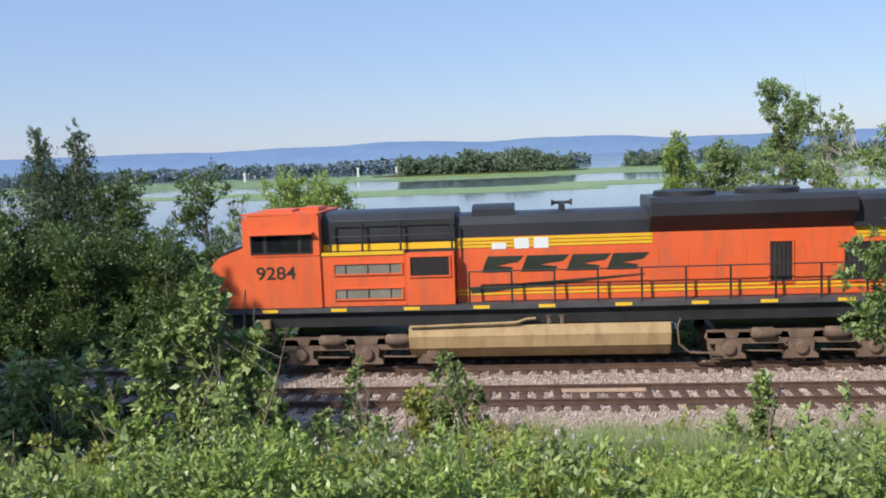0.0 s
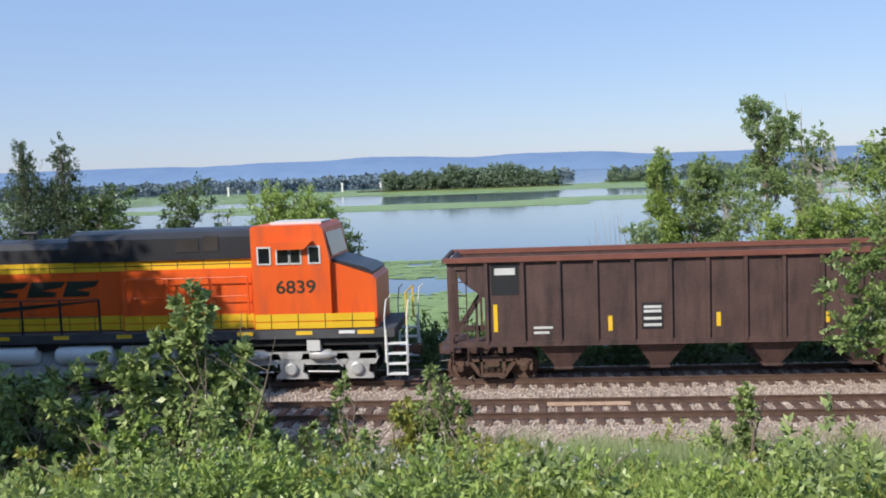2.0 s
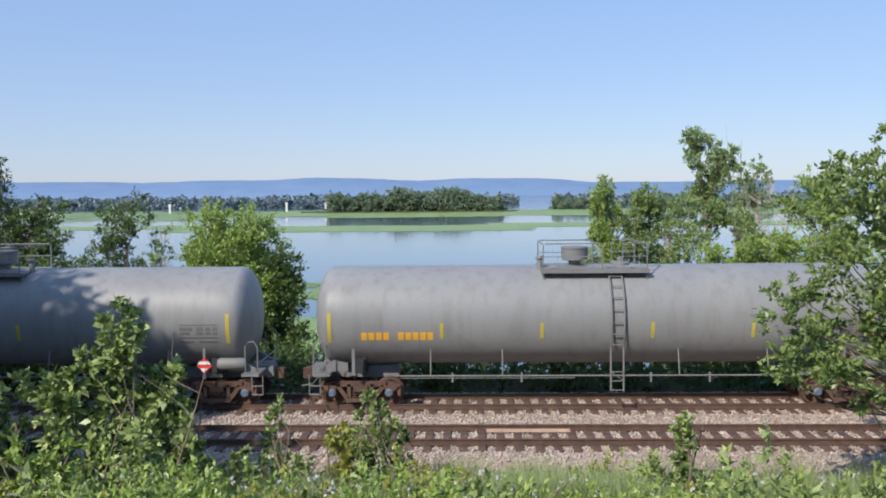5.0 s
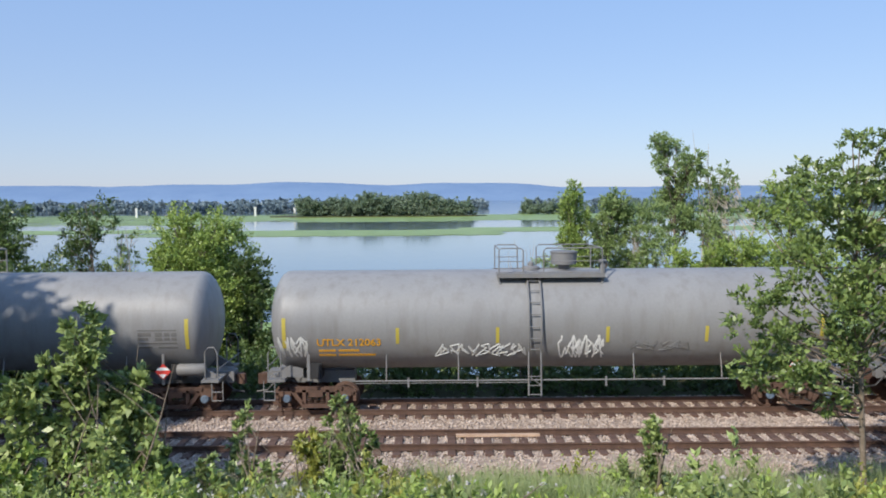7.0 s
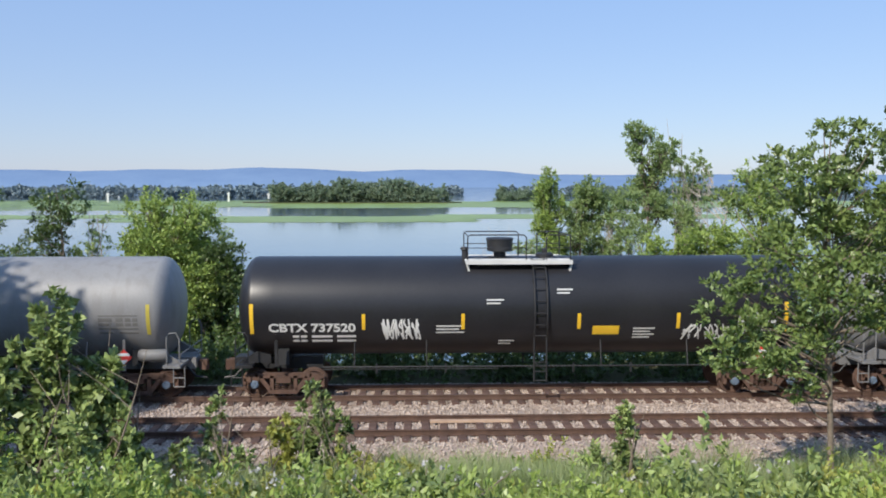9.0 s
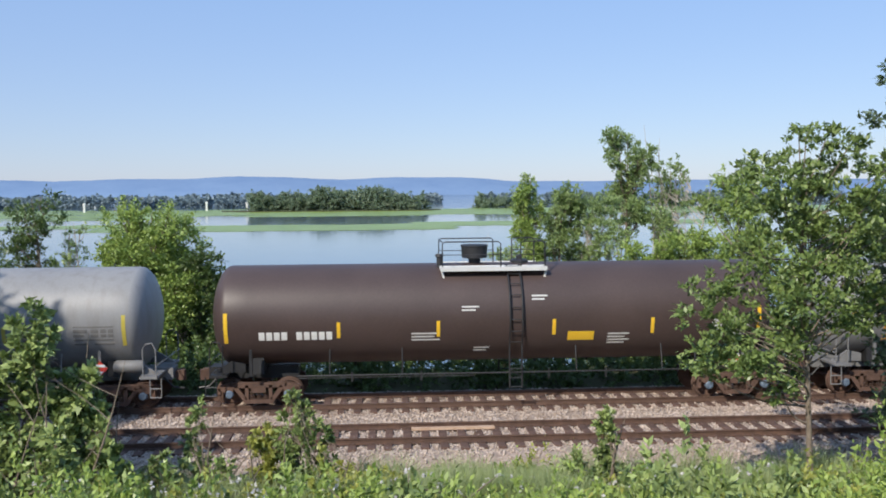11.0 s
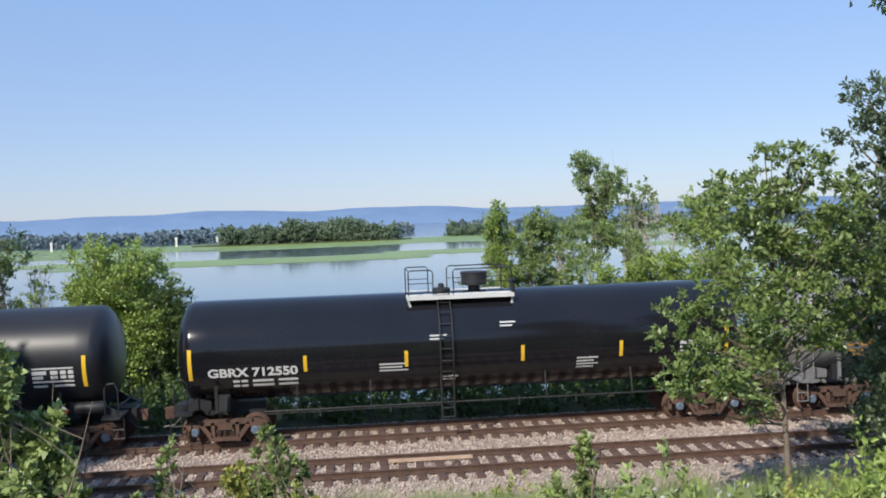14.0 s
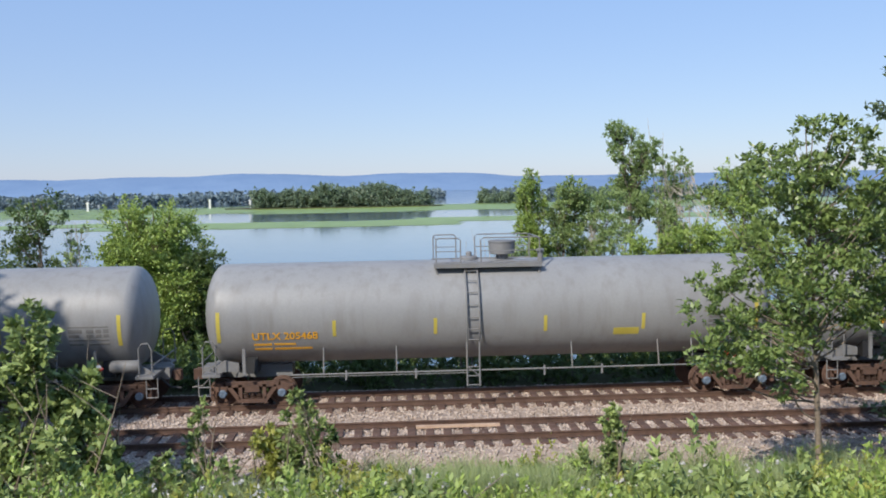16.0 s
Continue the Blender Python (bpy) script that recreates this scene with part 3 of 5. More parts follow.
def freight_truck(car, x, mat="rust", cap="bluecap"):
    for s in (-1, 1):
        y0, y1 = (s * 1.08, s * 0.90) if s < 0 else (0.90, 1.08)
        bm = bmesh.new()
        bar(bm, (-0.85, 0.70), (0.85, 0.70), 0.15, y0, y1)
        for e in (-1, 1):
            bar(bm, (e * 0.8, 0.71), (e * 1.22, 0.60), 0.17, y0, y1)
            box(bm, e * 0.93 - 0.17, e * 0.93 + 0.17, y0 - 0.02, y1 + 0.02, 0.50, 0.66, 0.03)
            box(bm, e * 1.20 - 0.05, e * 1.20 + 0.05, y0, y1, 0.34, 0.62, 0.02)
            bar(bm, (e * 0.72, 0.66), (e * 0.36, 0.18), 0.13, y0, y1)
            box(bm, e * 0.36 - 0.055, e * 0.36 + 0.055, y0, y1, 0.16, 0.70)
        bar(bm, (-0.42, 0.20), (0.42, 0.20), 0.12, y0 - 0.01, y1 + 0.01)
        part("side_frame", bm, M[mat], car).location = (x, 0, 0)
        bm = bmesh.new()
        for dx in (-0.2, 0, 0.2):
            tube(bm, [(dx + 0.07 * math.cos(a), (y0 + y1) / 2 + 0.07 * math.sin(a), 0.26 + a * 0.0094) for a in np.linspace(0, 28, 46)], 0.014, 5)
        part("spring", bm, M[mat], car).location = (x, 0, 0)
    bm = bmesh.new()
    box(bm, -0.22, 0.22, -1.12, 1.12, 0.48, 0.68, 0.03)
    lathe(bm, [(0.66, 0.22), (0.86, 0.22)], 16, axis="z")
    part("bolster", bm, M[mat], car).location = (x, 0, 0)
    for e in (-0.93, 0.93):
        wheelset(car, x + e, 0.43, cap)


def coupler(car, x, s, mat="rust"):
    bm = bmesh.new()
    box(bm, min(x, x - s * 0.7), max(x, x - s * 0.7), -0.09, 0.09, 0.78, 0.98, 0.02)
    prism(bm, [(x - s * 0.05, -0.12), (x + s * 0.22, -0.20), (x + s * 0.26, -0.05), (x + s * 0.08, 0.02), (x + s * 0.18, 0.12), (x + s * 0.10, 0.2), (x - s * 0.08, 0.14)], "z", 0.72, 1.04)
    part("coupler", bm, M[mat], car)
    bm = bmesh.new()
    tube(bm, [(x - s * 0.4, -0.3, 0.85), (x - s * 0.1, -0.33, 0.55), (x + s * 0.25, -0.3, 0.5)], 0.035, 6)
    part("air_hose", bm, M["blacktrim"], car)


# ---- tank car ----
R, ZC, HALF = 1.55, 2.75, 9.33


def on_tank(x, z, proud=0.012):
    """Pose on the near flank of the tank, facing outwards."""
    a = math.asin((z - ZC) / R)
    return pose(x, -(R + proud) * math.cos(a), ZC + (R + proud) * math.sin(a), 90 - math.degrees(a), 0, 0)


def patch(name, car, mat, x0, x1, z0, z1, proud=0.008, label=""):
    """Thin curved sheet stuck on the tank's flank."""
    bm = bmesh.new()
    n = 6
    out, inn = [], []
    for i in range(n + 1):
        a = math.asin((z0 - ZC) / R) + (math.asin((z1 - ZC) / R) - math.asin((z0 - ZC) / R)) * i / n
        for lst, rr in ((out, R + proud), (inn, R - 0.01)):
            lst.append((-rr * math.cos(a), ZC + rr * math.sin(a)))
    prism(bm, out + inn[::-1], "x", x0, x1)
    return part(name, bm, M[mat], car, label)


def scribble(name, car, mat, x0, x1, z0, z1, seed, strokes, label):
    """Spray-paint strokes that follow the tank's curve."""
    r = np.random.default_rng(seed)
    bm = bmesh.new()
    w = (x1 - x0) / strokes
    for k in range(strokes):
        pts = []
        knots = np.column_stack([r.uniform(-0.75, 0.75, 7), r.permutation(np.linspace(-1, 1, 7))])
        for i in range(31):
            f = i / 30 * 6
            k0 = min(int(f), 5)
            g = f - k0
            g = g * g * (3 - 2 * g)
            u = knots[k0] * (1 - g) + knots[k0 + 1] * g
            x = x0 + w * (k + 0.5) + w * u[0]
            z = (z0 + z1) / 2 + (z1 - z0) * 0.5 * u[1]
            a = math.asin((z - ZC) / R)
            pts.append(Vector((x, -(R + 0.006) * math.cos(a), ZC + (R + 0.006) * math.sin(a))))
        for p, q in zip(pts, pts[1:]):
            n = Vector((-(q - p).z, 0, (q - p).x)).normalized() * 0.024
            vs = [bm.verts.new(v) for v in (p + n, q + n, q - n, p - n)]
            bm.faces.new(vs)
    return part(name, bm, M[mat], car, label)


def tank_car(shell, trim, tape, words, dome=1, deck=None):
    """A tank car round its own middle, rail top at z = 0."""
    car = thing("tank_car", 0, FAR_Y, 0, words, "tank car", "tank cars of the train")
    bm = bmesh.new()
    head = [(-HALF + 0.62 * (1 - math.cos(a)), max(0.03, R * math.sin(a))) for a in np.linspace(0, math.pi / 2, 10)]
    body = [(x, R) for x in np.arange(-8.0, 8.1, 1.0)]
    lathe(bm, head + body + [(-x - 0.27, rr) for x, rr in head[::-1]], 72, (0, 0, ZC))
    part("tank", bm, M[shell], car, smooth=True)
    # stub sills, bolsters and end platforms
    for s in (-1, 1):
        bm = bmesh.new()
        box(bm, min(s * 6.6, s * 9.5), max(s * 6.6, s * 9.5), -0.32, 0.32, 0.78, 1.15, 0.03)
        box(bm, s * 9.0 - 0.28, s * 9.0 + 0.28, -1.45, 1.45, 1.02, 1.10, 0.01)
        prism(bm, [(s * 9.25, 1.1), (s * 8.2, 1.1), (s * 8.2, 1.35), (s * 8.65, 1.45)], "y", -1.05, -0.95)
        prism(bm, [(s * 9.25, 1.1), (s * 8.2, 1.1), (s * 8.2, 1.35), (s * 8.65, 1.45)], "y", 0.95, 1.05)
        part("end_sill", bm, M[trim], car)
        bm = bmesh.new()
        prism(bm, [(-1.0, 1.02), (1.0, 1.02), (0.95, 1.55), (0.6, 1.3), (-0.6, 1.3), (-0.95, 1.55)], "x", s * 7.8 - 0.18, s * 7.8 + 0.18)
        part("saddle", bm, M["blacktrim"], car)
        bm = bmesh.new()
        for yy in (-1.42, 1.42):
            tube(bm, [(s * 8.85, yy, 1.08), (s * 8.85, yy, 1.95), (s * 8.95, yy, 2.08), (s * 9.15, yy, 2.1), (s * 9.25, yy, 1.9), (s * 9.25, yy, 1.1)], 0.022, 6)
        tube(bm, [(s * 9.3, -1.42, 1.45), (s * 9.3, 1.42, 1.45)], 0.02, 6)
        for z in (0.45, 0.72):
            tube(bm, [(s * 9.05, -1.4, z), (s * 9.4, -1.4, z)], 0.018, 6)
        for dx in (9.05, 9.4):
            tube(bm, [(s * dx, -1.4, 0.45), (s * dx, -1.4, 1.05)], 0.018, 6)
        part("end_handrail", bm, M[trim], car)
        coupler(car, s * 9.6, s)
        freight_truck(car, s * 7.8)
    # side walk rail with hangers
    for yy in (-1.4, 1.4):
        bm = bmesh.new()
        tube(bm, [(-6.5, yy, 1.02), (6.5, yy, 1.02)], 0.025, 6)
        tube(bm, [(-6.5, yy, 0.95), (-0.9, yy, 0.95)], 0.012, 6)
        part("running_rail", bm, M[trim], car)
        for x in (-5.5, -3.2, 2.4, 5.2, 6.3):
            bm = bmesh.new()
            tube(bm, [(x, yy, 1.0), (x, yy * 0.93, 1.45), (x, yy * 0.86, 1.8)], 0.022, 6)
            part("hanger", bm, M[trim], car)
        for x in (-4.8, -2.6, 1.5, 3.35):
            bm = bmesh.new()
            box(bm, x - 0.03, x + 0.03, yy - 0.015, yy + 0.015, 0.82, 1.12)
            part("bracket", bm, M[trim], car)
        # ladder up to the dome platform
        bm = bmesh.new()
        lx = -0.6 * dome - 0.17
        for x in (lx - 0.2, lx + 0.2):
            line = [(x, yy * 1.04, 0.55)] + [(x, math.copysign((R + 0.1) * math.cos(a), yy), ZC + (R + 0.1) * math.sin(a)) for a in np.linspace(-0.55, 1.15, 12)]
            tube(bm, line, 0.03, 6)
        for z in (0.58, 0.86, 1.14):
            tube(bm, [(lx - 0.2, yy * 1.04, z), (lx + 0.2, yy * 1.04, z)], 0.016, 6)
        tube(bm, [(lx - 0.2, yy * 1.04, 1.15), (lx + 0.2, yy * 1.04, 0.86)], 0.016, 6)
        for a in np.linspace(-0.5, 1.1, 8):
            p = (math.copysign((R + 0.1) * math.cos(a), yy), ZC + (R + 0.1) * math.sin(a))
            tube(bm, [(lx - 0.2, *p), (lx + 0.2, *p)], 0.016, 6)
        part("ladder", bm, M[trim], car)
    # dome platform with its rails and fittings
    for yy in (-0.86, 0.86):
        bm = bmesh.new()
        box(bm, -1.95, 1.5, yy - 0.3, yy + 0.3, 4.16, 4.22, 0.01)
        box(bm, -1.95, 1.5, yy - 0.31, yy - 0.27, 4.12, 4.25, 0.01)
        box(bm, -1.95, 1.5, yy + 0.27, yy + 0.31, 4.12, 4.25, 0.01)
        for x in (-1.8, 1.4):
            s = math.copysign(1.0, yy)
            bar(bm, (x, 3.75), (x * 1.06, 4.2), 0.07, s - 0.03, s + 0.03)
        part("platform", bm, M[deck or trim], car)
    bm = bmesh.new()
    for yy in (-1.1, 1.1):
        for a, b in ((-1.88, -1.1), (-0.45, 1.43)) if dome > 0 else ((-1.88, 0.0), (0.65, 1.43)):
            tube(bm, [(a, yy, 4.2), (a, yy, 4.95), (a + 0.08, yy, 5.02), (b - 0.08, yy, 5.02), (b, yy, 4.95), (b, yy, 4.2)], 0.022, 6)
            tube(bm, [(a, yy, 4.62), (b, yy, 4.62)], 0.014, 6)
    for x in (-1.88, 1.43):
        tube(bm, [(x, -1.1, 5.0), (x, 1.1, 5.0)], 0.022, 6)
    part("safety_rail", bm, M[trim], car)
    bm = bmesh.new()
    dx = 0.55 * dome - 0.2
    lathe(bm, [(4.2, 0.2), (4.42, 0.2), (4.46, 0.42), (4.8, 0.44), (4.82, 0.46), (4.86, 0.46), (4.88, 0.40)], 28, (dx, 0, 0), "z")
    part("manway_dome", bm, M[trim], car, smooth=True)
    bm = bmesh.new()
    lathe(bm, [(4.2, 0.3), (4.36, 0.3), (4.4, 0.24)], 20, (-0.75 * dome, 0, 0), "z")
    lathe(bm, [(4.4, 0.1), (4.5, 0.1), (4.54, 0.06)], 12, (-0.75 * dome, 0, 0), "z")
    part("valve", bm, M[trim], car, smooth=True)
    bm = bmesh.new()
    lathe(bm, [(4.2, 0.09), (4.5, 0.09), (4.54, 0.14), (4.62, 0.12)], 12, (1.75 * dome - 0.2, -0.5, 0), "z")
    part("vent_valve", bm, M[trim], car, smooth=True)
    # reflectors, stencil table, placard, air reservoir
    for x in (-5.13, -1.96, 1.53, 4.67) if shell == "grey" else (-5.2, -2.05, 1.65, 4.84):
        patch("reflector", car, tape, x - 0.055, x + 0.055, 2.17, 2.66)
    for x in (-8.72, 8.32):
        patch("reflector", car, tape, x - 0.06, x + 0.06, 2.05, 2.98)
    ink = "faded" if shell == "grey" else "stencil"
    st = patch("stencil_table", car, ink, 6.78, 8.0, 2.62, 2.66)
    for z0, z1, cols in ((2.46, 2.57, ((6.78, 7.2), (7.32, 7.54), (7.61, 7.78), (7.84, 8.0))), (2.33, 2.42, ((6.78, 7.1), (7.32, 7.54), (7.61, 7.78), (7.84, 8.0))), (2.22, 2.27, ((6.78, 8.0),)), (2.08, 2.14, ((6.78, 7.2), (7.4, 8.0)))):
        for a, b in cols:
            patch("stencil_bar", st, ink, a, b, z0, z1)
    bm = bmesh.new()
    prism(bm, [(7.53, 1.62), (7.78, 1.37), (7.53, 1.12), (7.28, 1.37)], "y", -1.47, -1.45)
    plc = part("placard", bm, M["red"], car, "red and white diamond hazard placard")
    bm = bmesh.new()
    prism(bm, [(7.38, 1.50), (7.68, 1.50), (7.74, 1.41), (7.32, 1.41)], "y", -1.476, -1.471)
    prism(bm, [(7.40, 1.29), (7.66, 1.29), (7.53, 1.15)], "y", -1.476, -1.471)
    part("placard_band", bm, M["white"], plc)
    bm = bmesh.new()
    box(bm, 7.49, 7.57, -1.45, -1.40, 0.95, 1.9, 0.01)
    part("placard_post", bm, M[trim], car)
    bm = bmesh.new()
    lathe(bm, [(7.85, 0.05), (7.88, 0.15), (7.96, 0.19), (8.7, 0.19), (8.78, 0.15), (8.81, 0.05)], 20, (0, -1.1, 1.36), "x")
    part("air_reservoir", bm, M[trim], car, smooth=True)
    bm = bmesh.new()
    box(bm, -8.02, -7.92, -1.45, -1.38, 1.05, 1.85, 0.01)
    part("end_post", bm, M[trim], car)
    return car


CARS = []  # (thing, offset along the train)


# middle of each tank car behind the hopper car
STATIONS = (9.84, 29.16, 48.57, 67.83, 87.05, 106.31, 125.68, 144.97, 164.25, 183.56, 202.70, 222.0, 241.24, 260.42, 279.65)


def marks(car, words, mat, x, z, size, wide=1.0):
    lettering("lettering", words, size, M[mat], car, on_tank(x, z), "stencilled car number", wide)
    wide_row = mat == "white"
    for j in range(2):
        for a, b in ((0.75, 0.95), (1.0, 1.2), (1.35, 2.0), (2.15, 2.75)) if wide_row else ((0.05, 0.6), (0.68, 1.35 + 0.5 * j)):
            patch("stencil_bar", car, mat, x + a, x + b, z - 0.2 - 0.15 * j, z - 0.13 - 0.15 * j, 0.004)


GREY = "weathered grey cylindrical tank car with yellow reflectors"
grey_r = tank_car("grey", "greytrim", "ylwtape", GREY, 1)
grey_l = tank_car("grey", "greytrim", "ylwtape", GREY, -1)
black_l = tank_car("tankblack", "blacktrim", "amber", "glossy black cylindrical tank car with amber reflectors", -1, "stencil")
black_w = tank_car("tankgloss", "blacktrim", "amber", "glossy black cylindrical tank car with amber reflectors", 1, "stencil")
black_r = tank_car("tankblack", "blacktrim", "amber", "glossy black cylindrical tank car with amber reflectors", 1, "blacktrim")
brown = tank_car("tankbrown", "blacktrim", "amber", "dull dark-brown cylindrical tank car with amber reflectors", -1, "stencil")
order = [grey_r, grey_r, grey_l, grey_r, grey_r, grey_r, black_l, grey_l, brown, grey_l, black_r, black_w, grey_l, grey_r, grey_l]
numbers = {0: "UTLX 212513", 1: "UTLX 209343", 5: "UTLX 208385", 3: "UTLX 211567", 4: "UTLX 212063", 7: "UTLX 203515", 9: "UTLX 209460", 12: "UTLX 208803", 13: "UTLX 205468", 6: "CBTX 737520", 10: "JPJX 0004", 11: "GBRX 712550"}
used = set()
made = []
for k, proto in enumerate(order):
    made.append(copy_thing(proto, pose(0, FAR_Y, 0)) if proto.name in used else proto)
    used.add(proto.name)
for k, car in enumerate(made):
    CARS.append((car, STATIONS[k]))
for k, car in enumerate(made):
    dark = order[k] in (black_l, black_w, black_r, brown)
    if k in numbers:
        marks(car, numbers[k], "white" if dark else "marks", -8.2 if dark else -7.7, 2.12, 0.34 if not dark else 0.40, 1.0 if not dark else 1.12)
    else:
        for j in range(10):
            if j != 4:
                patch("stencil_bar", car, "white" if dark else "marks", -7.7 + 0.235 * j, -7.52 + 0.235 * j, 2.13, 2.38, 0.004)
    if dark:
        for x, z, n, w in ((-1.3, 3.05, 2, 0.55), (-2.9, 2.25, 3, 0.9), (0.95, 3.35, 2, 0.5), (3.4, 2.15, 4, 0.7), (-0.9, 1.75, 2, 0.5)):
            for j in range(n):
                patch("stencil_bar", car, "stencil", x, x + w * (1 - 0.2 * (j % 2)), z - 0.1 * j, z - 0.1 * j + 0.045, 0.004)
    if k in (6, 8, 10):
        lx, lz = (2.9, 2.5) if k == 10 else (2.1, 1.98)
        patch("label", car, "amber", lx, lx + 0.85, lz, lz + 0.28, 0.006, "yellow rectangular label")
    if k == 10:
        patch("label", car, "white", -3.95, -3.4, 2.28, 2.62, 0.006, "pale pink rectangular label")
        for j in range(3):
            patch("stencil_bar", car, "stencil", -3.9 + 0.06 * j, -3.45 - 0.06 * j, 2.14 - 0.08 * j, 2.18 - 0.08 * j, 0.004)
    if k == 5 or k == 13:
        patch("label", car, "ylwtape", 2.65 if k == 5 else 3.72, 3.47 if k == 5 else 4.54, 2.0, 2.22, 0.006, "faded yellow rectangular label")
scribble("graffiti", made[4], "stencil", -9.0 + 0.1, -8.0, 1.75, 2.4, 3, 5, "white spray-painted scrawl")
scribble("graffiti", made[4], "stencil", -3.9, -0.95, 1.75, 2.15, 4, 9, "white spray-painted scrawl")
scribble("graffiti", made[4], "white", 0.0, 1.45, 1.65, 2.4, 5, 7, "white spray-painted scrawl")
scribble("graffiti", made[4], "greytrim", 2.2, 4.1, 1.9, 2.2, 6, 6, "faded spray-painted scrawl")
scribble("graffiti", made[6], "white", -4.6, -3.4, 1.85, 2.5, 7, 9, "white spray-painted scrawl")
scribble("graffiti", made[6], "stencil", 4.95, 7.1, 1.8, 2.3, 8, 8, "white spray-painted scrawl")
scribble("graffiti", made[5], "stencil", -3.1, -2.1, 1.8, 2.15, 9, 5, "white spray-painted scrawl")

# true tank length: 17.4 m over the heads
SQUEEZE = 0.956
done = set()
for car in made:
    for o in car.children_recursive:
        if o.parent.name.startswith("wheelset"):
            continue
        if abs(o.location.x) > 0.01:
            o.location.x *= SQUEEZE
        elif o.data.name not in done:
            done.add(o.data.name)
            o.data.transform(Matrix.Diagonal((SQUEEZE, 1, 1, 1)))


# ---- hopper car ----
def hopper_car():
    car = thing("hopper_car", 0, FAR_Y, 0, "dark-brown rusty open-top hopper car with ribbed sides", "hopper car")
    L, T, B = 7.5, 4.05, 1.28
    for s in (-1, 1):
        bm = bmesh.new()
        y0, y1 = (-1.5, -1.46) if s < 0 else (1.46, 1.5)
        prism(bm, [(-L + 0.15, T), (L - 0.15, T), (L - 0.5, 3.3), (6.35, 2.75), (6.35, B), (-6.35, B), (-6.35, 2.75), (-L + 0.5, 3.3)], "y", y0, y1)
        part("side_sheet", bm, M["hopper"], car)
        for i in range(13):
            x = -6.3 + i * 1.05
            bm = bmesh.new()
            box(bm, x - 0.05, x + 0.05, min(s * 1.5, s * 1.6), max(s * 1.5, s * 1.6), B, T - 0.1, 0.015)
            part("rib", bm, M["hopper"], car)
        bm = bmesh.new()
        box(bm, -L, L, s * 1.53 - 0.1, s * 1.53 + 0.1, T - 0.12, T + 0.04, 0.03)
        part("top_chord", bm, M["hoptop"], car)
        bm = bmesh.new()
        box(bm, -L + 0.3, L - 0.3, s * 1.5 - 0.07, s * 1.5 + 0.07, B - 0.1, B + 0.06, 0.02)
        part("side_sill", bm, M["hopper"], car)
    for s in (-1, 1):
        bm = bmesh.new()
        prism(bm, [(s * (L - 0.15), T), (s * (L - 0.2), T), (s * 5.0, 1.3), (s * 5.05, 1.25)], "y", -1.46, 1.46)
        box(bm, s * L - 0.06, s * L + 0.06, -1.6, 1.6, T - 0.12, T + 0.04, 0.03)
        part("slope_sheet", bm, M["hopper"], car)
        for yy in (-1.45, -0.5, 0.5, 1.45):
            bm = bmesh.new()
            box(bm, s * (L - 0.12) - 0.05, s * (L - 0.12) + 0.05, yy - 0.05, yy + 0.05, 1.05, T - 0.1)
            part("end_post", bm, M["hopper"], car)
        for yy in (-1.45, 1.45):
            bm = bmesh.new()
            bar(bm, (s * (L - 0.15), 1.3), (s * 6.4, 2.9), 0.09, yy - 0.04, yy + 0.04)
            part("end_brace", bm, M["hopper"], car)
            bm = bmesh.new()
            bar(bm, (s * (L - 0.9), 1.1), (s * (L - 0.9), 2.6), 0.07, yy - 0.04, yy + 0.04)
            part("end_strut", bm, M["hopper"], car)
        bm = bmesh.new()
        for z in np.arange(1.2, 3.9, 0.42):
            tube(bm, [(s * (L - 0.62), -1.55, z), (s * (L - 0.18), -1.55, z)], 0.018, 6)
        for x in (0.62, 0.18):
            tube(bm, [(s * (L - x), -1.53, 0.6), (s * (L - x), -1.53, 3.9)], 0.02, 6)
        part("ladder", bm, M["hopper"], car)
        bm = bmesh.new()
        box(bm, min(s * 5.0, s * 7.7), max(s * 5.0, s * 7.7), -0.35, 0.35, 0.75, 1.15, 0.03)
        box(bm, s * 7.4 - 0.3, s * 7.4 + 0.3, -1.45, 1.45, 1.0, 1.1, 0.01)
        part("end_sill", bm, M["hopper"], car)
        coupler(car, s * 7.6, s)
        freight_truck(car, s * 6.2, "rust", "rust")
    for x in (-4.1, -1.3, 1.9, 4.4):
        bm = bmesh.new()
        for yy in (-0.75, 0.75):
            a = [bm.verts.new((x + dx, yy + dy, 1.2)) for dx, dy in ((-0.75, -0.65), (0.75, -0.65), (0.75, 0.65), (-0.75, 0.65))]
            b = [bm.verts.new((x + dx, yy * 0.9 + dy, 0.42)) for dx, dy in ((-0.22, -0.4), (0.22, -0.4), (0.22, 0.4), (-0.22, 0.4))]
            bm.faces.new(a[::-1]), bm.faces.new(b)
            for i in range(4):
                bm.faces.new((a[i], a[(i + 1) % 4], b[(i + 1) % 4], b[i]))
            box(bm, x - 0.28, x + 0.28, yy * 0.9 - 0.44, yy * 0.9 + 0.44, 0.36, 0.44)
        part("hopper_chute", bm, M["hopper"], car)
    def plate(name, x0, x1, z0, z1, mat, label="", y=-1.505):
        bm = bmesh.new()
        box(bm, x0, x1, y - 0.006, y, z0, z1)
        return part(name, bm, M[mat], car, label)
    pn = plate("number_panel", -6.15, -5.35, 2.85, 3.85, "blacktrim")
    plate("number_bar", -6.05, -5.45, 3.5, 3.72, "stencil", y=-1.513)
    lettering("lettering", "4616", 0.34, M["stencil"], car, pose(-6.08, -1.53, 2.98, 90, 0, 0), "white stencilled car number")
    plate("stencil_panel", -1.85, -1.25, 1.65, 2.5, "blacktrim")
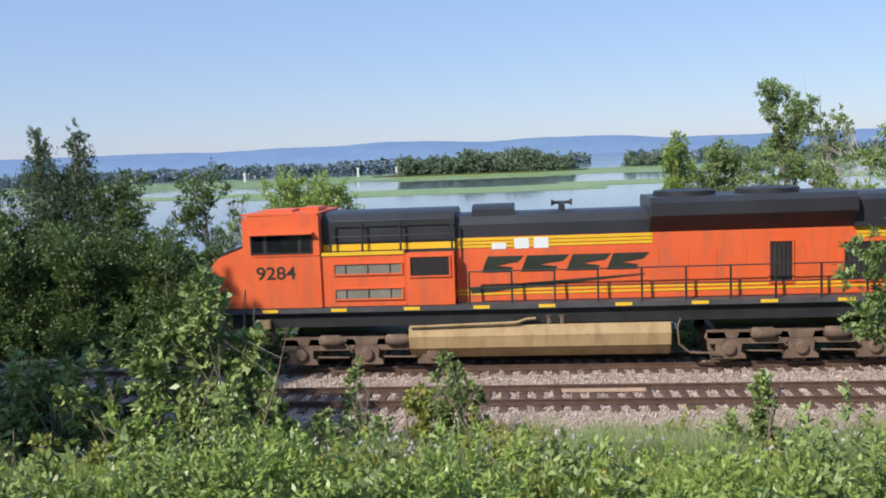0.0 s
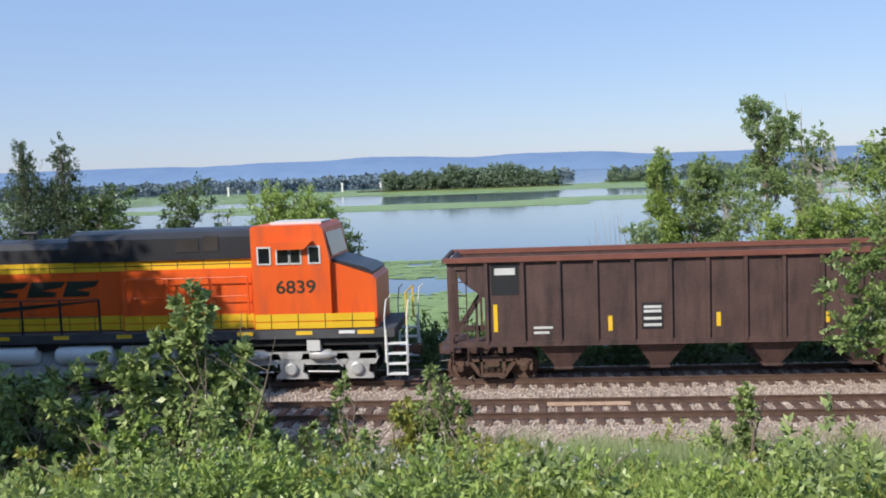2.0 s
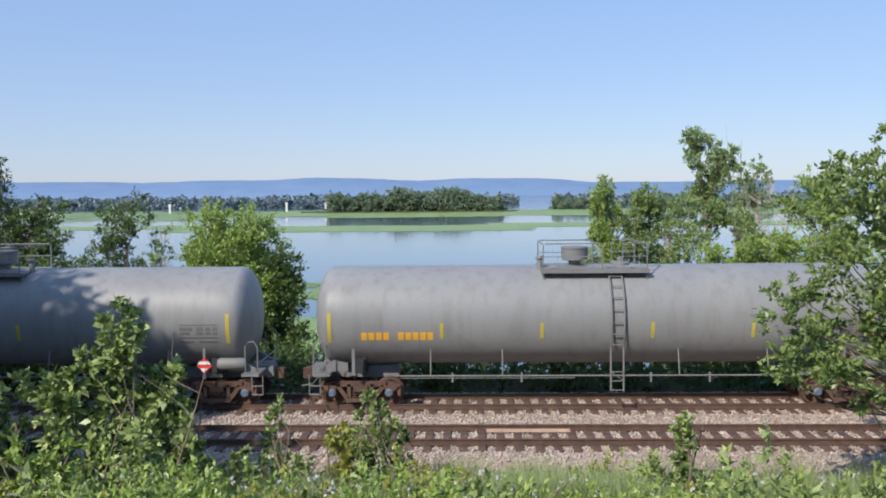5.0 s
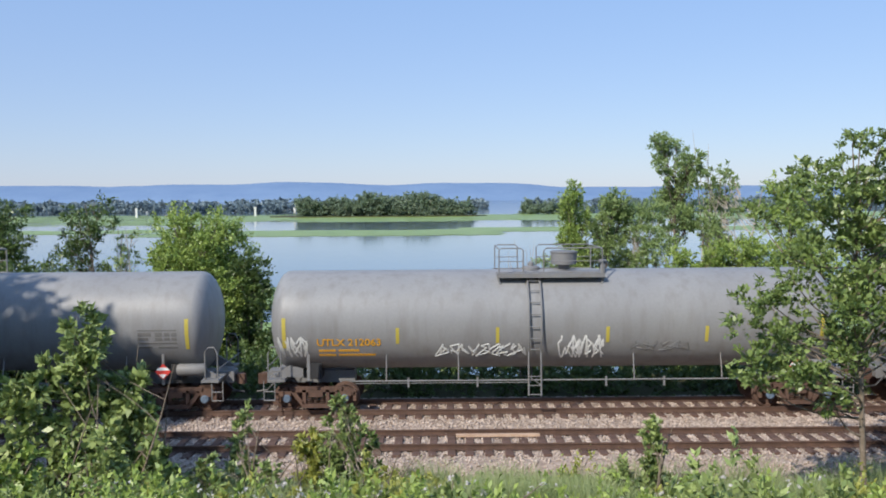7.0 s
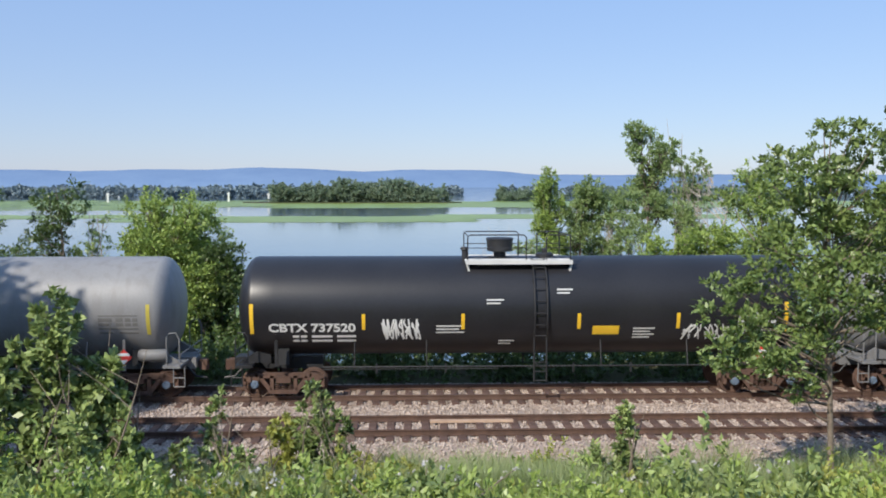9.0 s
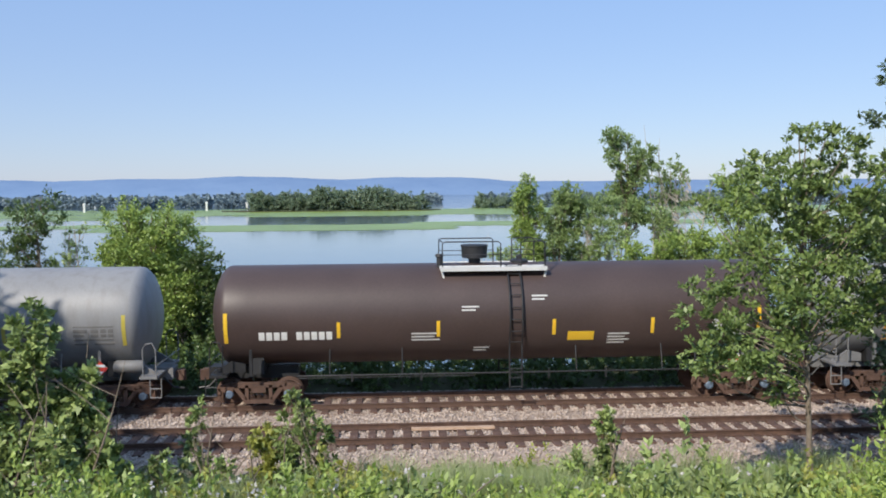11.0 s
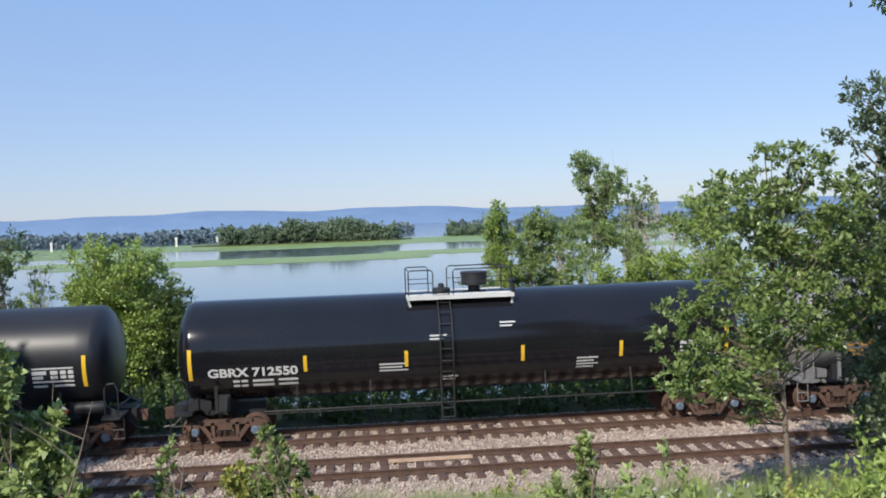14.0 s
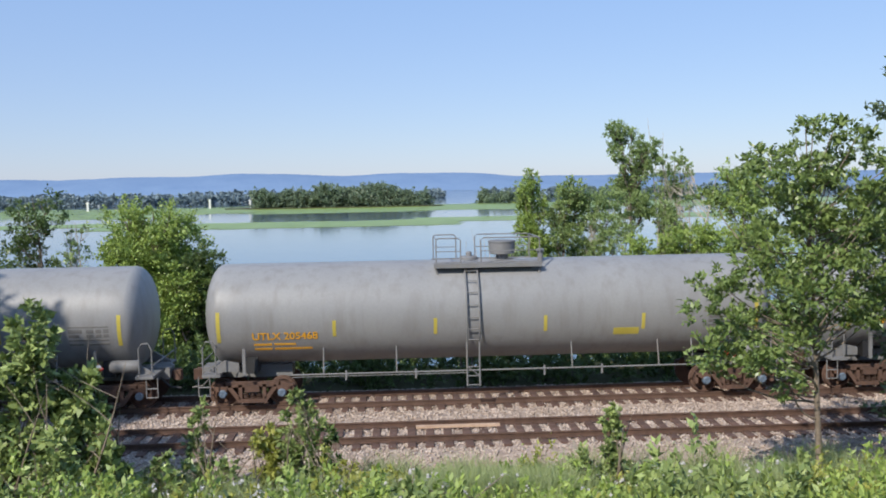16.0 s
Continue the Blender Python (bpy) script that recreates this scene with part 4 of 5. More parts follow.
    for z in (2.32, 2.18, 1.95, 1.74):
        plate("stencil_bar", -1.8, -1.3, z, z + 0.09, "stencil", y=-1.513)
    plate("stencil_bar", -4.95, -4.4, 1.72, 1.8, "stencil"), plate("stencil_bar", -4.95, -4.5, 1.56, 1.64, "stencil")
    plate("stencil_table", 4.45, 5.0, 1.75, 2.05, "stencil"), plate("stencil_bar", 4.5, 4.95, 1.8, 2.0, "blacktrim", y=-1.513)
    for x, z0, z1 in ((-6.05, 1.65, 2.55), (-2.75, 1.62, 2.1), (0.3, 1.7, 2.15), (3.3, 1.75, 2.1), (5.95, 1.8, 2.6)):
        plate("reflector", x - 0.06, x + 0.06, z0, z1, "amber")
    return car


# ---- locomotives ----
def railing(loco, y, xs, z0, z1, mat):
    """Walkway railing: a post at each x, with two level rails."""
    for x in xs:
        bm = bmesh.new()
        box(bm, x - 0.028, x + 0.028, y - 0.028, y + 0.028, z0, z1, 0.008)
        part("railing_post", bm, M[mat], loco)
    bm = bmesh.new()
    tube(bm, [(xs[0], y, z1), (xs[-1], y, z1)], 0.022, 6)
    tube(bm, [(xs[0], y, (z0 + z1) / 2), (xs[-1], y, (z0 + z1) / 2)], 0.018, 6)
    part("railing_bar", bm, M[mat], loco)


def six_wheel_truck(loco, x, mat, radius=0.53, step=2.12):
    for s in (-1, 1):
        y0, y1 = sorted((s * 1.02, s * 1.22))
        bm = bmesh.new()
        for a, b in ((-2.7, -2.3), (-1.75, -0.45), (0.45, 1.75), (2.3, 2.7)):
            prism(bm, [(a, 0.66), (b, 0.66), (b + 0.12, 0.85), (b + 0.05, 1.02), (a - 0.05, 1.02), (a - 0.12, 0.85)], "y", y0, y1)
        bar(bm, (-2.75, 0.95), (2.75, 0.95), 0.24, y0, y1)
        part("side_frame", bm, M[mat], loco).location = (x, 0, 0)
        for k in (-1, 0, 1):
            bm = bmesh.new()
            prism(bm, [(k * step - 0.52, 0.2), (k * step + 0.52, 0.2), (k * step + 0.5, 0.32), (k * step + 0.36, 0.42), (k * step + 0.4, 0.72), (k * step + 0.55, 0.86), (k * step - 0.55, 0.86), (k * step - 0.4, 0.72), (k * step - 0.36, 0.42), (k * step - 0.5, 0.32)], "y", y0 + 0.02, y1 + 0.03 if s > 0 else y1)
            lathe(bm, [(s * 1.2, 0.2), (s * 1.3, 0.2), (s * 1.33, 0.15)], 18, (k * step, 0, 0.53), "y")
            part("journal_box", bm, M[mat], loco).location = (x, 0, 0)
        for k in (-0.5, 0.5):
            bm = bmesh.new()
            lathe(bm, [(-0.42, 0.12), (-0.36, 0.17), (0.22, 0.17), (0.3, 0.11), (0.45, 0.06)], 14, (k * step, s * 1.3, 1.0), "x")
            tube(bm, [(k * step - 0.5, s * 1.28, 0.46), (k * step + 0.5, s * 1.28, 0.44)], 0.03, 6)
            tube(bm, [(k * step + 0.3, s * 1.28, 0.98), (k * step + 0.62, s * 1.28, 0.6)], 0.03, 6)
            part("brake_cylinder", bm, M[mat], loco, smooth=True).location = (x, 0, 0)
    bm = bmesh.new()
    box(bm, -2.5, 2.5, -0.75, 0.75, 0.6, 1.1, 0.1)
    part("truck_bolster", bm, M["blacktrim"], loco).location = (x, 0, 0)
    for k in (-1, 0, 1):
        wheelset(loco, x + k * step, radius, mat, "dusty" if mat == "dusty" else "blacktrim")


def steps(loco, x0, x1, z1, mat="white"):
    """Corner steps with bent grab rails, both sides."""
    for s in (-1, 1):
        bm = bmesh.new()
        for z in (0.36, 0.68, 1.0, 1.32):
            box(bm, x0, x1, s * 1.45 - 0.1, s * 1.45 + 0.1, z, z + 0.05, 0.01)
        box(bm, x0 - 0.03, x0, s * 1.45 - 0.12, s * 1.45 + 0.12, 0.34, z1)
        box(bm, x1, x1 + 0.03, s * 1.45 - 0.12, s * 1.45 + 0.12, 0.34, z1)
        part("steps", bm, M[mat], loco)
        for x in (x0 - 0.05, x1 + 0.05):
            bm = bmesh.new()
            tube(bm, [(x, s * 1.52, 0.75), (x, s * 1.55, 2.2), (x + 0.06, s * 1.5, 2.7), (x + 0.2, s * 1.45, 2.85)], 0.025, 6)
            part("grab_rail", bm, M[mat], loco)


def flank(loco, name, x0, x1, z0, z1, mat, y, depth=0.012, label="", parent=None):
    """Thin sheet on both flanks of the hood or cab."""
    for s in (-1, 1):
        bm = bmesh.new()
        lo, hi = sorted((s * y, s * (y + depth)))
        box(bm, x0, x1, lo, hi, z0, z1)
        part(name, bm, M[mat], parent or loco, label)


def louvre(loco, x0, x1, z0, z1, y, n=9, mat="mesh", upright=True, rim="orange"):
    flank(loco, "louvre_panel", x0, x1, z0, z1, mat, y, 0.01)
    for s in (-1,):
        for i in range(n):
            bm = bmesh.new()
            f = (i + 0.5) / n
            if upright:
                x = x0 + (x1 - x0) * f
                box(bm, x - 0.012, x + 0.012, -y - 0.035, -y - 0.01, z0, z1)
            else:
                z = z0 + (z1 - z0) * f
                box(bm, x0, x1, -y - 0.035, -y - 0.01, z - 0.012, z + 0.012)
            part("louvre_slat", bm, M["blacktrim"], loco)
        bm = bmesh.new()
        for a, b, c, d in ((x0 - 0.05, x1 + 0.05, z0 - 0.05, z0), (x0 - 0.05, x1 + 0.05, z1, z1 + 0.05), (x0 - 0.05, x0, z0, z1), (x1, x1 + 0.05, z0, z1)):
            box(bm, a, b, -y - 0.05, -y - 0.005, c, d)
        part("louvre_rim", bm, M[rim], loco)


def logo(loco, x, z, h, y):
    """Four slanting dark blocks with a long wedge below, as plain shapes."""
    k = 0.42 * h
    for i, w in enumerate((1.12, 1.3, 1.18, 1.08)):
        x0 = x + (0, 1.22, 2.62, 3.85)[i]
        bm = bmesh.new()
        prism(bm, [(x0, z), (x0 + w * 0.82, z), (x0 + w * 0.82 + k * 0.3, z + h * 0.28), (x0 + w * 0.45, z + h * 0.42), (x0 + w * 0.95 + k * 0.4, z + h * 0.62), (x0 + w + k, z + h), (x0 + k, z + h)], "y", -y - 0.012, -y)
        part("emblem", bm, M["logo"], loco, "dark slanting emblem block")
    bm = bmesh.new()
    prism(bm, [(x - 0.4, z - 0.45), (x + 5.0, z - 0.14), (x + 5.0, z - 0.18), (x - 0.3, z - 0.66)], "y", -y - 0.012, -y)
    part("emblem_wedge", bm, M["logo"], loco)


def round_hood(bm, x0, x1, half, z0, z1, zc):
    """Hood roof: flat sides to zc, then shoulders up to z1."""
    prism(bm, [(-half, z0), (half, z0), (half, zc), (half * 0.82, z1 - 0.07), (half * 0.5, z1), (-half * 0.5, z1), (-half * 0.82, z1 - 0.07), (-half, zc)], "x", x0, x1)


def horn(loco, x, z):
    bm = bmesh.new()
    box(bm, x - 0.1, x + 0.1, -0.1, 0.1, z, z + 0.18)
    for dx in (-1, 1):
        for yy in (-0.12, 0.05):
            lathe(bm, [(0.0, 0.04), (dx * 0.22, 0.05), (dx * 0.33, 0.11)], 10, (x, yy, z + 0.24), "x")
    part("horn", bm, M["blacktrim"], loco)


def cab_windows(loco, xs, z0, z1, y, rim="stencil"):
    for i, (a, b) in enumerate(xs):
        for s in (-1, 1):
            bm = bmesh.new()
            lo, hi = sorted((s * y, s * (y + 0.015)))
            box(bm, a, b, lo, hi, z0, z1, 0.02)
            w = part("window", bm, M["glass"], loco)
            bm = bmesh.new()
            lo, hi = sorted((s * y, s * (y + 0.03)))
            for c, d, e, f in ((a - 0.05, b + 0.05, z0 - 0.05, z0), (a - 0.05, b + 0.05, z1, z1 + 0.05), (a - 0.05, a, z0, z1), (b, b + 0.05, z0, z1)):
                box(bm, c, d, lo, hi, e, f)
            part("window_rim", bm, M[rim], w)


def locomotive_worn():
    """Six-axle road engine, nose towards -x, cab number 9284."""
    o = "orange_worn"
    loco = thing("locomotive", 0, FAR_Y, 0, "faded orange and black diesel locomotive with yellow stripes", "locomotive", "locomotives of the train")
    bm = bmesh.new()
    box(bm, -10.9, 10.9, -1.35, 1.35, 1.45, 1.95, 0.03)
    part("underframe", bm, M["blacktrim"], loco)
    bm = bmesh.new()
    box(bm, -11.2, 11.0, -1.55, 1.55, 1.93, 2.08, 0.02)
    part("deck", bm, M["deck"], loco)
    for x in (-9.6, -7.4, -5.1, -2.95, -0.95, 1.35, 3.6, 5.6, 7.8, 9.8):
        flank(loco, "reflector", x - 0.25, x + 0.25, 1.96, 2.06, "amber", 1.55, 0.008)
    # cab and nose
    bm = bmesh.new()
    prism(bm, [(-11.5, 2.1), (-10.35, 2.1), (-10.35, 4.05), (-11.25, 3.72), (-11.5, 3.45)], "y", -1.35, 1.35)
    part("nose", bm, M[o], loco)
    bm = bmesh.new()
    prism(bm, [(-11.27, 3.74), (-10.36, 4.07), (-10.36, 4.12), (-11.2, 3.85)], "y", -1.3, 1.3)
    part("nose_top", bm, M["black"], loco)
    bm = bmesh.new()
    prism(bm, [(-10.4, 2.1), (-7.93, 2.1), (-7.93, 4.95), (-8.0, 5.02), (-10.25, 5.0), (-10.38, 4.9)], "y", -1.5, 1.5)
    part("cab", bm, M[o], loco)
    bm = bmesh.new()
    box(bm, -10.42, -7.9, -1.46, 1.46, 5.02, 5.08, 0.02)
    box(bm, -9.9, -8.9, -0.9, 0.3, 5.08, 5.16, 0.02)
    box(bm, -8.7, -8.1, -0.7, 0.5, 5.08, 5.2, 0.03)
    part("cab_roof", bm, M[o], loco)
    cab_windows(loco, ((-10.08, -9.72), (-9.6, -9.05), (-8.98, -8.6), (-8.5, -8.2)), 3.86, 4.38, 1.5, "blacktrim")
    flank(loco, "sun_visor", -10.15, -8.1, 4.42, 4.48, o, 1.5, 0.22)
    flank(loco, "cab_seam", -10.0, -7.95, 3.74, 3.78, o, 1.5, 0.03)
    lettering("lettering", "9284", 0.56, M["logo"], loco, pose(-10.0, -1.505, 3.02, 90, 0, 0), "dark road number", 1.15)
    # electrical cabinet behind the cab
    bm = bmesh.new()
    box(bm, -7.93, -5.28, -1.42, 1.42, 2.1, 3.7, 0.02)
    part("cabinet", bm, M[o], loco)
    flank(loco, "cabinet_ledge", -7.9, -5.3, 3.70, 3.80, "yellow", 1.3, 0.16)
    for z0 in (3.12, 2.34):
        louvre(loco, -7.5, -5.4, z0, z0 + 0.3, 1.42, 3, "filter", True, o)
    bm = bmesh.new()
    box(bm, -5.26, -3.75, -1.48, 1.48, 2.1, 3.72, 0.02)
    part("blower_housing", bm, M[o], loco)
    louvre(loco, -5.1, -3.9, 3.02, 3.6, 1.48, 14, "mesh", True, o)
    bm = bmesh.new()
    round_hood(bm, -7.92, -3.72, 1.12, 3.7, 5.02, 4.75)
    part("upper_hood", bm, M["black"], loco)
    flank(loco, "yellow_band", -7.9, -3.74, 3.82, 4.02, "yellow", 1.12)
    for a, b in ((-7.6, -6.6), (-6.5, -5.4), (-5.2, -3.9)):
        flank(loco, "hood_door", a, b, 4.1, 4.68, "black", 1.12, 0.02)
    railing(loco, -1.36, [-7.6, -6.6, -5.4, -3.8], 3.8, 4.75, "blacktrim")
    # long hood
    bm = bmesh.new()
    box(bm, -3.72, 10.3, -0.98, 0.98, 2.08, 4.1, 0.01)
    part("long_hood", bm, M[o], loco)
    for x0 in np.arange(-3.5, 10.0, 0.86):
        flank(loco, "hood_door", x0, x0 + 0.83, 2.55, 3.68, o, 0.98, 0.014)
    for z0, z1 in ((2.3, 2.36), (2.42, 2.48), (3.78, 3.86), (3.89, 3.97), (4.0, 4.09)):
        flank(loco, "yellow_stripe", -3.72, 10.3 if z0 < 3 else 2.3, z0, z1, "yellow", 0.99)
        if z0 > 3:
            flank(loco, "yellow_stripe", 8.25, 10.3, z0, z1, "yellow", 0.99)
    bm = bmesh.new()
    round_hood(bm, -3.72, 2.35, 0.97, 4.1, 4.82, 4.5)
    part("hood_roof", bm, M["black"], loco)
    bm = bmesh.new()
    round_hood(bm, -3.2, -1.9, 0.8, 4.7, 5.08, 4.95)
    part("exhaust_silencer", bm, M["black"], loco)
    horn(loco, -0.4, 4.82)
    bm = bmesh.new()
    prism(bm, [(-0.98, 4.1), (0.98, 4.1), (1.5, 4.62), (1.5, 5.0), (1.3, 5.16), (-1.3, 5.16), (-1.5, 5.0), (-1.5, 4.62)], "x", 2.2, 8.15)
    part("radiator_wing", bm, M["black"], loco)
    for x in (3.4, 5.9):
        bm = bmesh.new()
        lathe(bm, [(5.14, 0.95), (5.3, 0.95), (5.32, 0.85)], 24, (x, 0, 0), "z")
        part("radiator_fan", bm, M["blacktrim"], loco, smooth=True)
    bm = bmesh.new()
    round_hood(bm, 8.15, 10.3, 1.12, 4.1, 5.12, 4.9)
    part("rear_hood", bm, M["black"], loco)
    louvre(loco, 5.75, 6.4, 2.5, 3.72, 0.99, 5, "mesh", True, o)
    louvre(loco, 7.9, 9.5, 2.5, 3.65, 0.99, 12, "mesh", True, o)
    for x in (-2.6, -1.9, -1.3):
        flank(loco, "paint_patch", x, x + 0.45, 3.72, 4.05 if x > -2.5 else 3.92, "white", 1.0, 0.006)
    logo(loco, -2.95, 3.0, 0.5, 0.995)
    railing(loco, -1.5, [-3.3 + 1.3 * i for i in range(11)], 2.08, 3.1, "blacktrim")
    railing(loco, 1.5, [-3.3 + 1.3 * i for i in range(11)], 2.08, 3.1, "blacktrim")
    # fuel tank
    bm = bmesh.new()
    prism(bm, [(-1.0, 0.35), (1.0, 0.35), (1.42, 0.72), (1.5, 1.1), (1.38, 1.4), (-1.38, 1.4), (-1.5, 1.1), (-1.42, 0.72)], "x", -5.25, 2.75)
    part("fuel_tank", bm, M["tan"], loco)
    bm = bmesh.new()
    tube(bm, [(-5.2, -1.5, 1.42), (-1.9, -1.5, 1.5), (-1.6, -1.5, 1.6), (-1.3, -1.5, 1.62)], 0.04, 8)
    part("fuel_pipe", bm, M["tan"], loco)
    for x in (-0.9, -0.5):
        bm = bmesh.new()
        lathe(bm, [(1.38, 0.08), (1.62, 0.08), (1.65, 0.12), (1.68, 0.12)], 12, (x, -1.3, 0), "z")
        part("filler_cap", bm, M["dusty"], loco)
    six_wheel_truck(loco, -6.65, "dusty")
    six_wheel_truck(loco, 6.6, "dusty")
    bm = bmesh.new()
    tube(bm, [(3.05, -1.35, 1.5), (2.95, -1.35, 1.25), (3.0, -1.35, 0.7), (3.3, -1.35, 0.45), (4.2, -1.35, 0.4)], 0.035, 6)
    part("sand_hose", bm, M["dusty"], loco)
    for x in (-9.9, 9.6):
        bm = bmesh.new()
        box(bm, x - 0.25, x + 0.25, -1.5, -1.2, 1.45, 1.72, 0.02)
        part("equipment_box", bm, M["tan"], loco)
    steps(loco, 10.15, 10.85, 1.95)
    steps(loco, -11.1, -10.5, 1.95, "dusty")
    coupler(loco, 11.3, 1), coupler(loco, -11.5, -1)
    return loco


def locomotive_bright():
    """Six-axle road engine, cab towards +x, cab number 6839."""
    o = "orange"
    loco = thing("locomotive", 0, FAR_Y, 0, "bright orange and black diesel locomotive with broad yellow bands", "locomotive", "locomotives of the train")
    bm = bmesh.new()
    box(bm, -11.0, 11.0, -1.35, 1.35, 1.3, 1.6, 0.03)
    part("underframe", bm, M["blacktrim"], loco)
    bm = bmesh.new()
    box(bm, -10.9, 11.2, -1.55, 1.55, 1.56, 1.84, 0.02)
    part("deck", bm, M["deck"], loco)
    for x in (-10.2, -8.2, -6.1, -3.3, -1.6, 0.4, 2.5, 4.4, 6.45, 8.35, 10.3):
        flank(loco, "reflector", x - 0.26, x + 0.26, 1.68, 1.8, "amber", 1.55, 0.008)
    for x in (-9.6, 3.5, 9.7):
        flank(loco, "data_plate", x - 0.25, x + 0.25, 1.7, 1.8, "white", 1.55, 0.008)
    # nose and cab
    bm = bmesh.new()
    prism(bm, [(9.2, 1.86), (10.65, 1.86), (10.65, 3.35), (10.5, 3.5), (9.2, 3.95)], "y", -1.3, 1.3)
    part("nose", bm, M[o], loco)
    bm = bmesh.new()
    prism(bm, [(10.52, 3.5), (9.21, 3.96), (9.21, 4.04), (10.3, 3.72), (10.55, 3.58)], "y", -1.2, 1.2)
    part("nose_top", bm, M["black"], loco)
    bm = bmesh.new()
    prism(bm, [(6.76, 1.86), (9.25, 1.86), (9.25, 4.0), (9.05, 5.0), (8.95, 5.12), (6.85, 5.12), (6.76, 5.05)], "y", -1.5, 1.5)
    part("cab", bm, M[o], loco)
    bm = bmesh.new()
    prism(bm, [(9.26, 4.1), (9.28, 4.12), (9.1, 4.85), (9.07, 4.85)], "y", -1.2, 1.2)
    part("windscreen", bm, M["glass"], loco)
    bm = bmesh.new()
    box(bm, 7.2, 8.9, -0.8, 0.6, 5.12, 5.2, 0.03)
    part("air_conditioner", bm, M["stencil"], loco)
    cab_windows(loco, ((7.0, 7.35), (7.6, 7.95), (8.02, 8.32), (8.62, 8.92)), 3.95, 4.42, 1.5)
    bm = bmesh.new()
    prism(bm, [(7.35, 4.62), (8.75, 4.62), (8.5, 4.38), (7.6, 4.38)], "y", -1.72, -1.52)
    part("sun_visor", bm, M[o], loco)
    lettering("lettering", "6839", 0.56, M["logo"], loco, pose(7.5, -1.505, 3.0, 90, 0, 0), "dark road number", 1.15)
    # body: lower cabinet, hood
    bm = bmesh.new()
    box(bm, 2.35, 6.78, -1.22, 1.22, 1.86, 3.8, 0.02)
    part("cabinet", bm, M[o], loco)
    bm = bmesh.new()
    box(bm, -10.1, 2.37, -0.98, 0.98, 1.86, 4.1, 0.01)
    part("long_hood", bm, M[o], loco)
    for z0, z1 in ((1.88, 2.08), (2.11, 2.34)):
        flank(loco, "yellow_band", -10.05, 2.33, z0, z1, "yellow", 0.99, 0.012)
        flank(loco, "yellow_band", 2.4, 6.74, z0, z1, "yellow", 1.23, 0.012)
        flank(loco, "yellow_band", 6.8, 10.6, z0, z1, "yellow", 1.505 if z0 > 9 else 1.51, 0.006)
    for z0, z1 in ((3.78, 3.92), (3.95, 4.1)):
        flank(loco, "yellow_band", -3.85, 6.74, z0, z1, "yellow", 0.99, 0.012)
    for x0 in np.arange(-3.7, 2.0, 0.86):
        flank(loco, "hood_door", x0, x0 + 0.83, 2.42, 3.72, o, 0.98, 0.014)
    for x0 in np.arange(-9.9, 10.5, 0.86):
        ys = 0.99 if x0 < 2.3 else (1.23 if x0 < 6.7 else 1.51)
        flank(loco, "panel_seam", x0, x0 + 0.02, 1.88, 2.34, "logo", ys, 0.018)
        if -3.8 < x0 < 6.6:
            flank(loco, "panel_seam", x0 + 0.3, x0 + 0.32, 3.78, 4.1, "logo", 0.99, 0.018)
    flank(loco, "panel_seam", -3.85, 6.74, 3.925, 3.945, "logo", 0.99, 0.016)
    for x0 in (2.5, 3.95, 5.35):
        flank(loco, "cabinet_door", x0, x0 + 1.3, 2.42, 3.7, o, 1.22, 0.016)
    bm = bmesh.new()
    round_hood(bm, -3.9, 0.6, 0.97, 4.1, 4.82, 4.55)
    part("hood_roof", bm, M["black"], loco)
    bm = bmesh.new()
    round_hood(bm, 0.6, 6.77, 1.1, 4.1, 5.05, 4.8)
    part("upper_hood", bm, M["black"], loco)
    for a, b in ((0.9, 2.3), (4.2, 4.95), (5.1, 5.6)):
        flank(loco, "hood_screen", a, b, 4.35, 4.75 if a < 5 else 4.85, "mesh", 1.1, 0.02)
    horn(loco, -1.2, 4.82)
    bm = bmesh.new()
    box(bm, -3.1, -2.5, -0.4, 0.4, 4.82, 5.0, 0.03)
    part("roof_box", bm, M["stencil"], loco)
    bm = bmesh.new()
    prism(bm, [(-0.98, 4.1), (0.98, 4.1), (1.5, 4.32), (1.5, 4.75), (1.2, 4.98), (-1.2, 4.98), (-1.5, 4.75), (-1.5, 4.32)], "x", -10.25, -3.9)
    part("radiator_wing", bm, M["black"], loco)
    bm = bmesh.new()
    box(bm, -9.9, -6.6, -1.1, 1.1, 4.98, 5.1, 0.03)
    part("radiator_hatch", bm, M["filter"], loco)
    for i, x in enumerate((-9.6, -9.05, -8.55, -7.9, -7.35, -6.75, -6.3, -5.8)):
        flank(loco, "vent", x, x + 0.26, 2.3, 3.35 - 0.2 * (i % 3 == 1), "mesh", 0.99, 0.014)
    for x in (-9.85, -8.5):
        flank(loco, "vent", x, x + 1.2, 3.5, 3.85, "mesh", 0.99, 0.014)
    bm = bmesh.new()
    box(bm, -7.6, -6.6, -1.12, -0.98, 3.45, 3.8, 0.02)
    part("sand_box", bm, M[o], loco)
    logo(loco, -3.6, 3.0, 0.5, 0.995)
    railing(loco, -1.5, [-10.0 + 1.3 * i for i in range(10)], 1.84, 2.95, "blacktrim")
    railing(loco, 1.5, [-10.0 + 1.3 * i for i in range(10)], 1.84, 2.95, "blacktrim")
    railing(loco, -1.5, [2.6, 4.0, 5.4, 6.6], 2.36, 3.55, "orange")
    # air tanks and fuel tank
    bm = bmesh.new()
    prism(bm, [(-1.1, 0.3), (1.1, 0.3), (1.5, 0.45), (1.5, 0.78), (1.15, 0.86), (1.0, 1.3), (-1.0, 1.3), (-1.15, 0.86), (-1.5, 0.78), (-1.5, 0.45)], "x", -3.7, 4.15)
    part("fuel_tank", bm, M["silver"], loco)
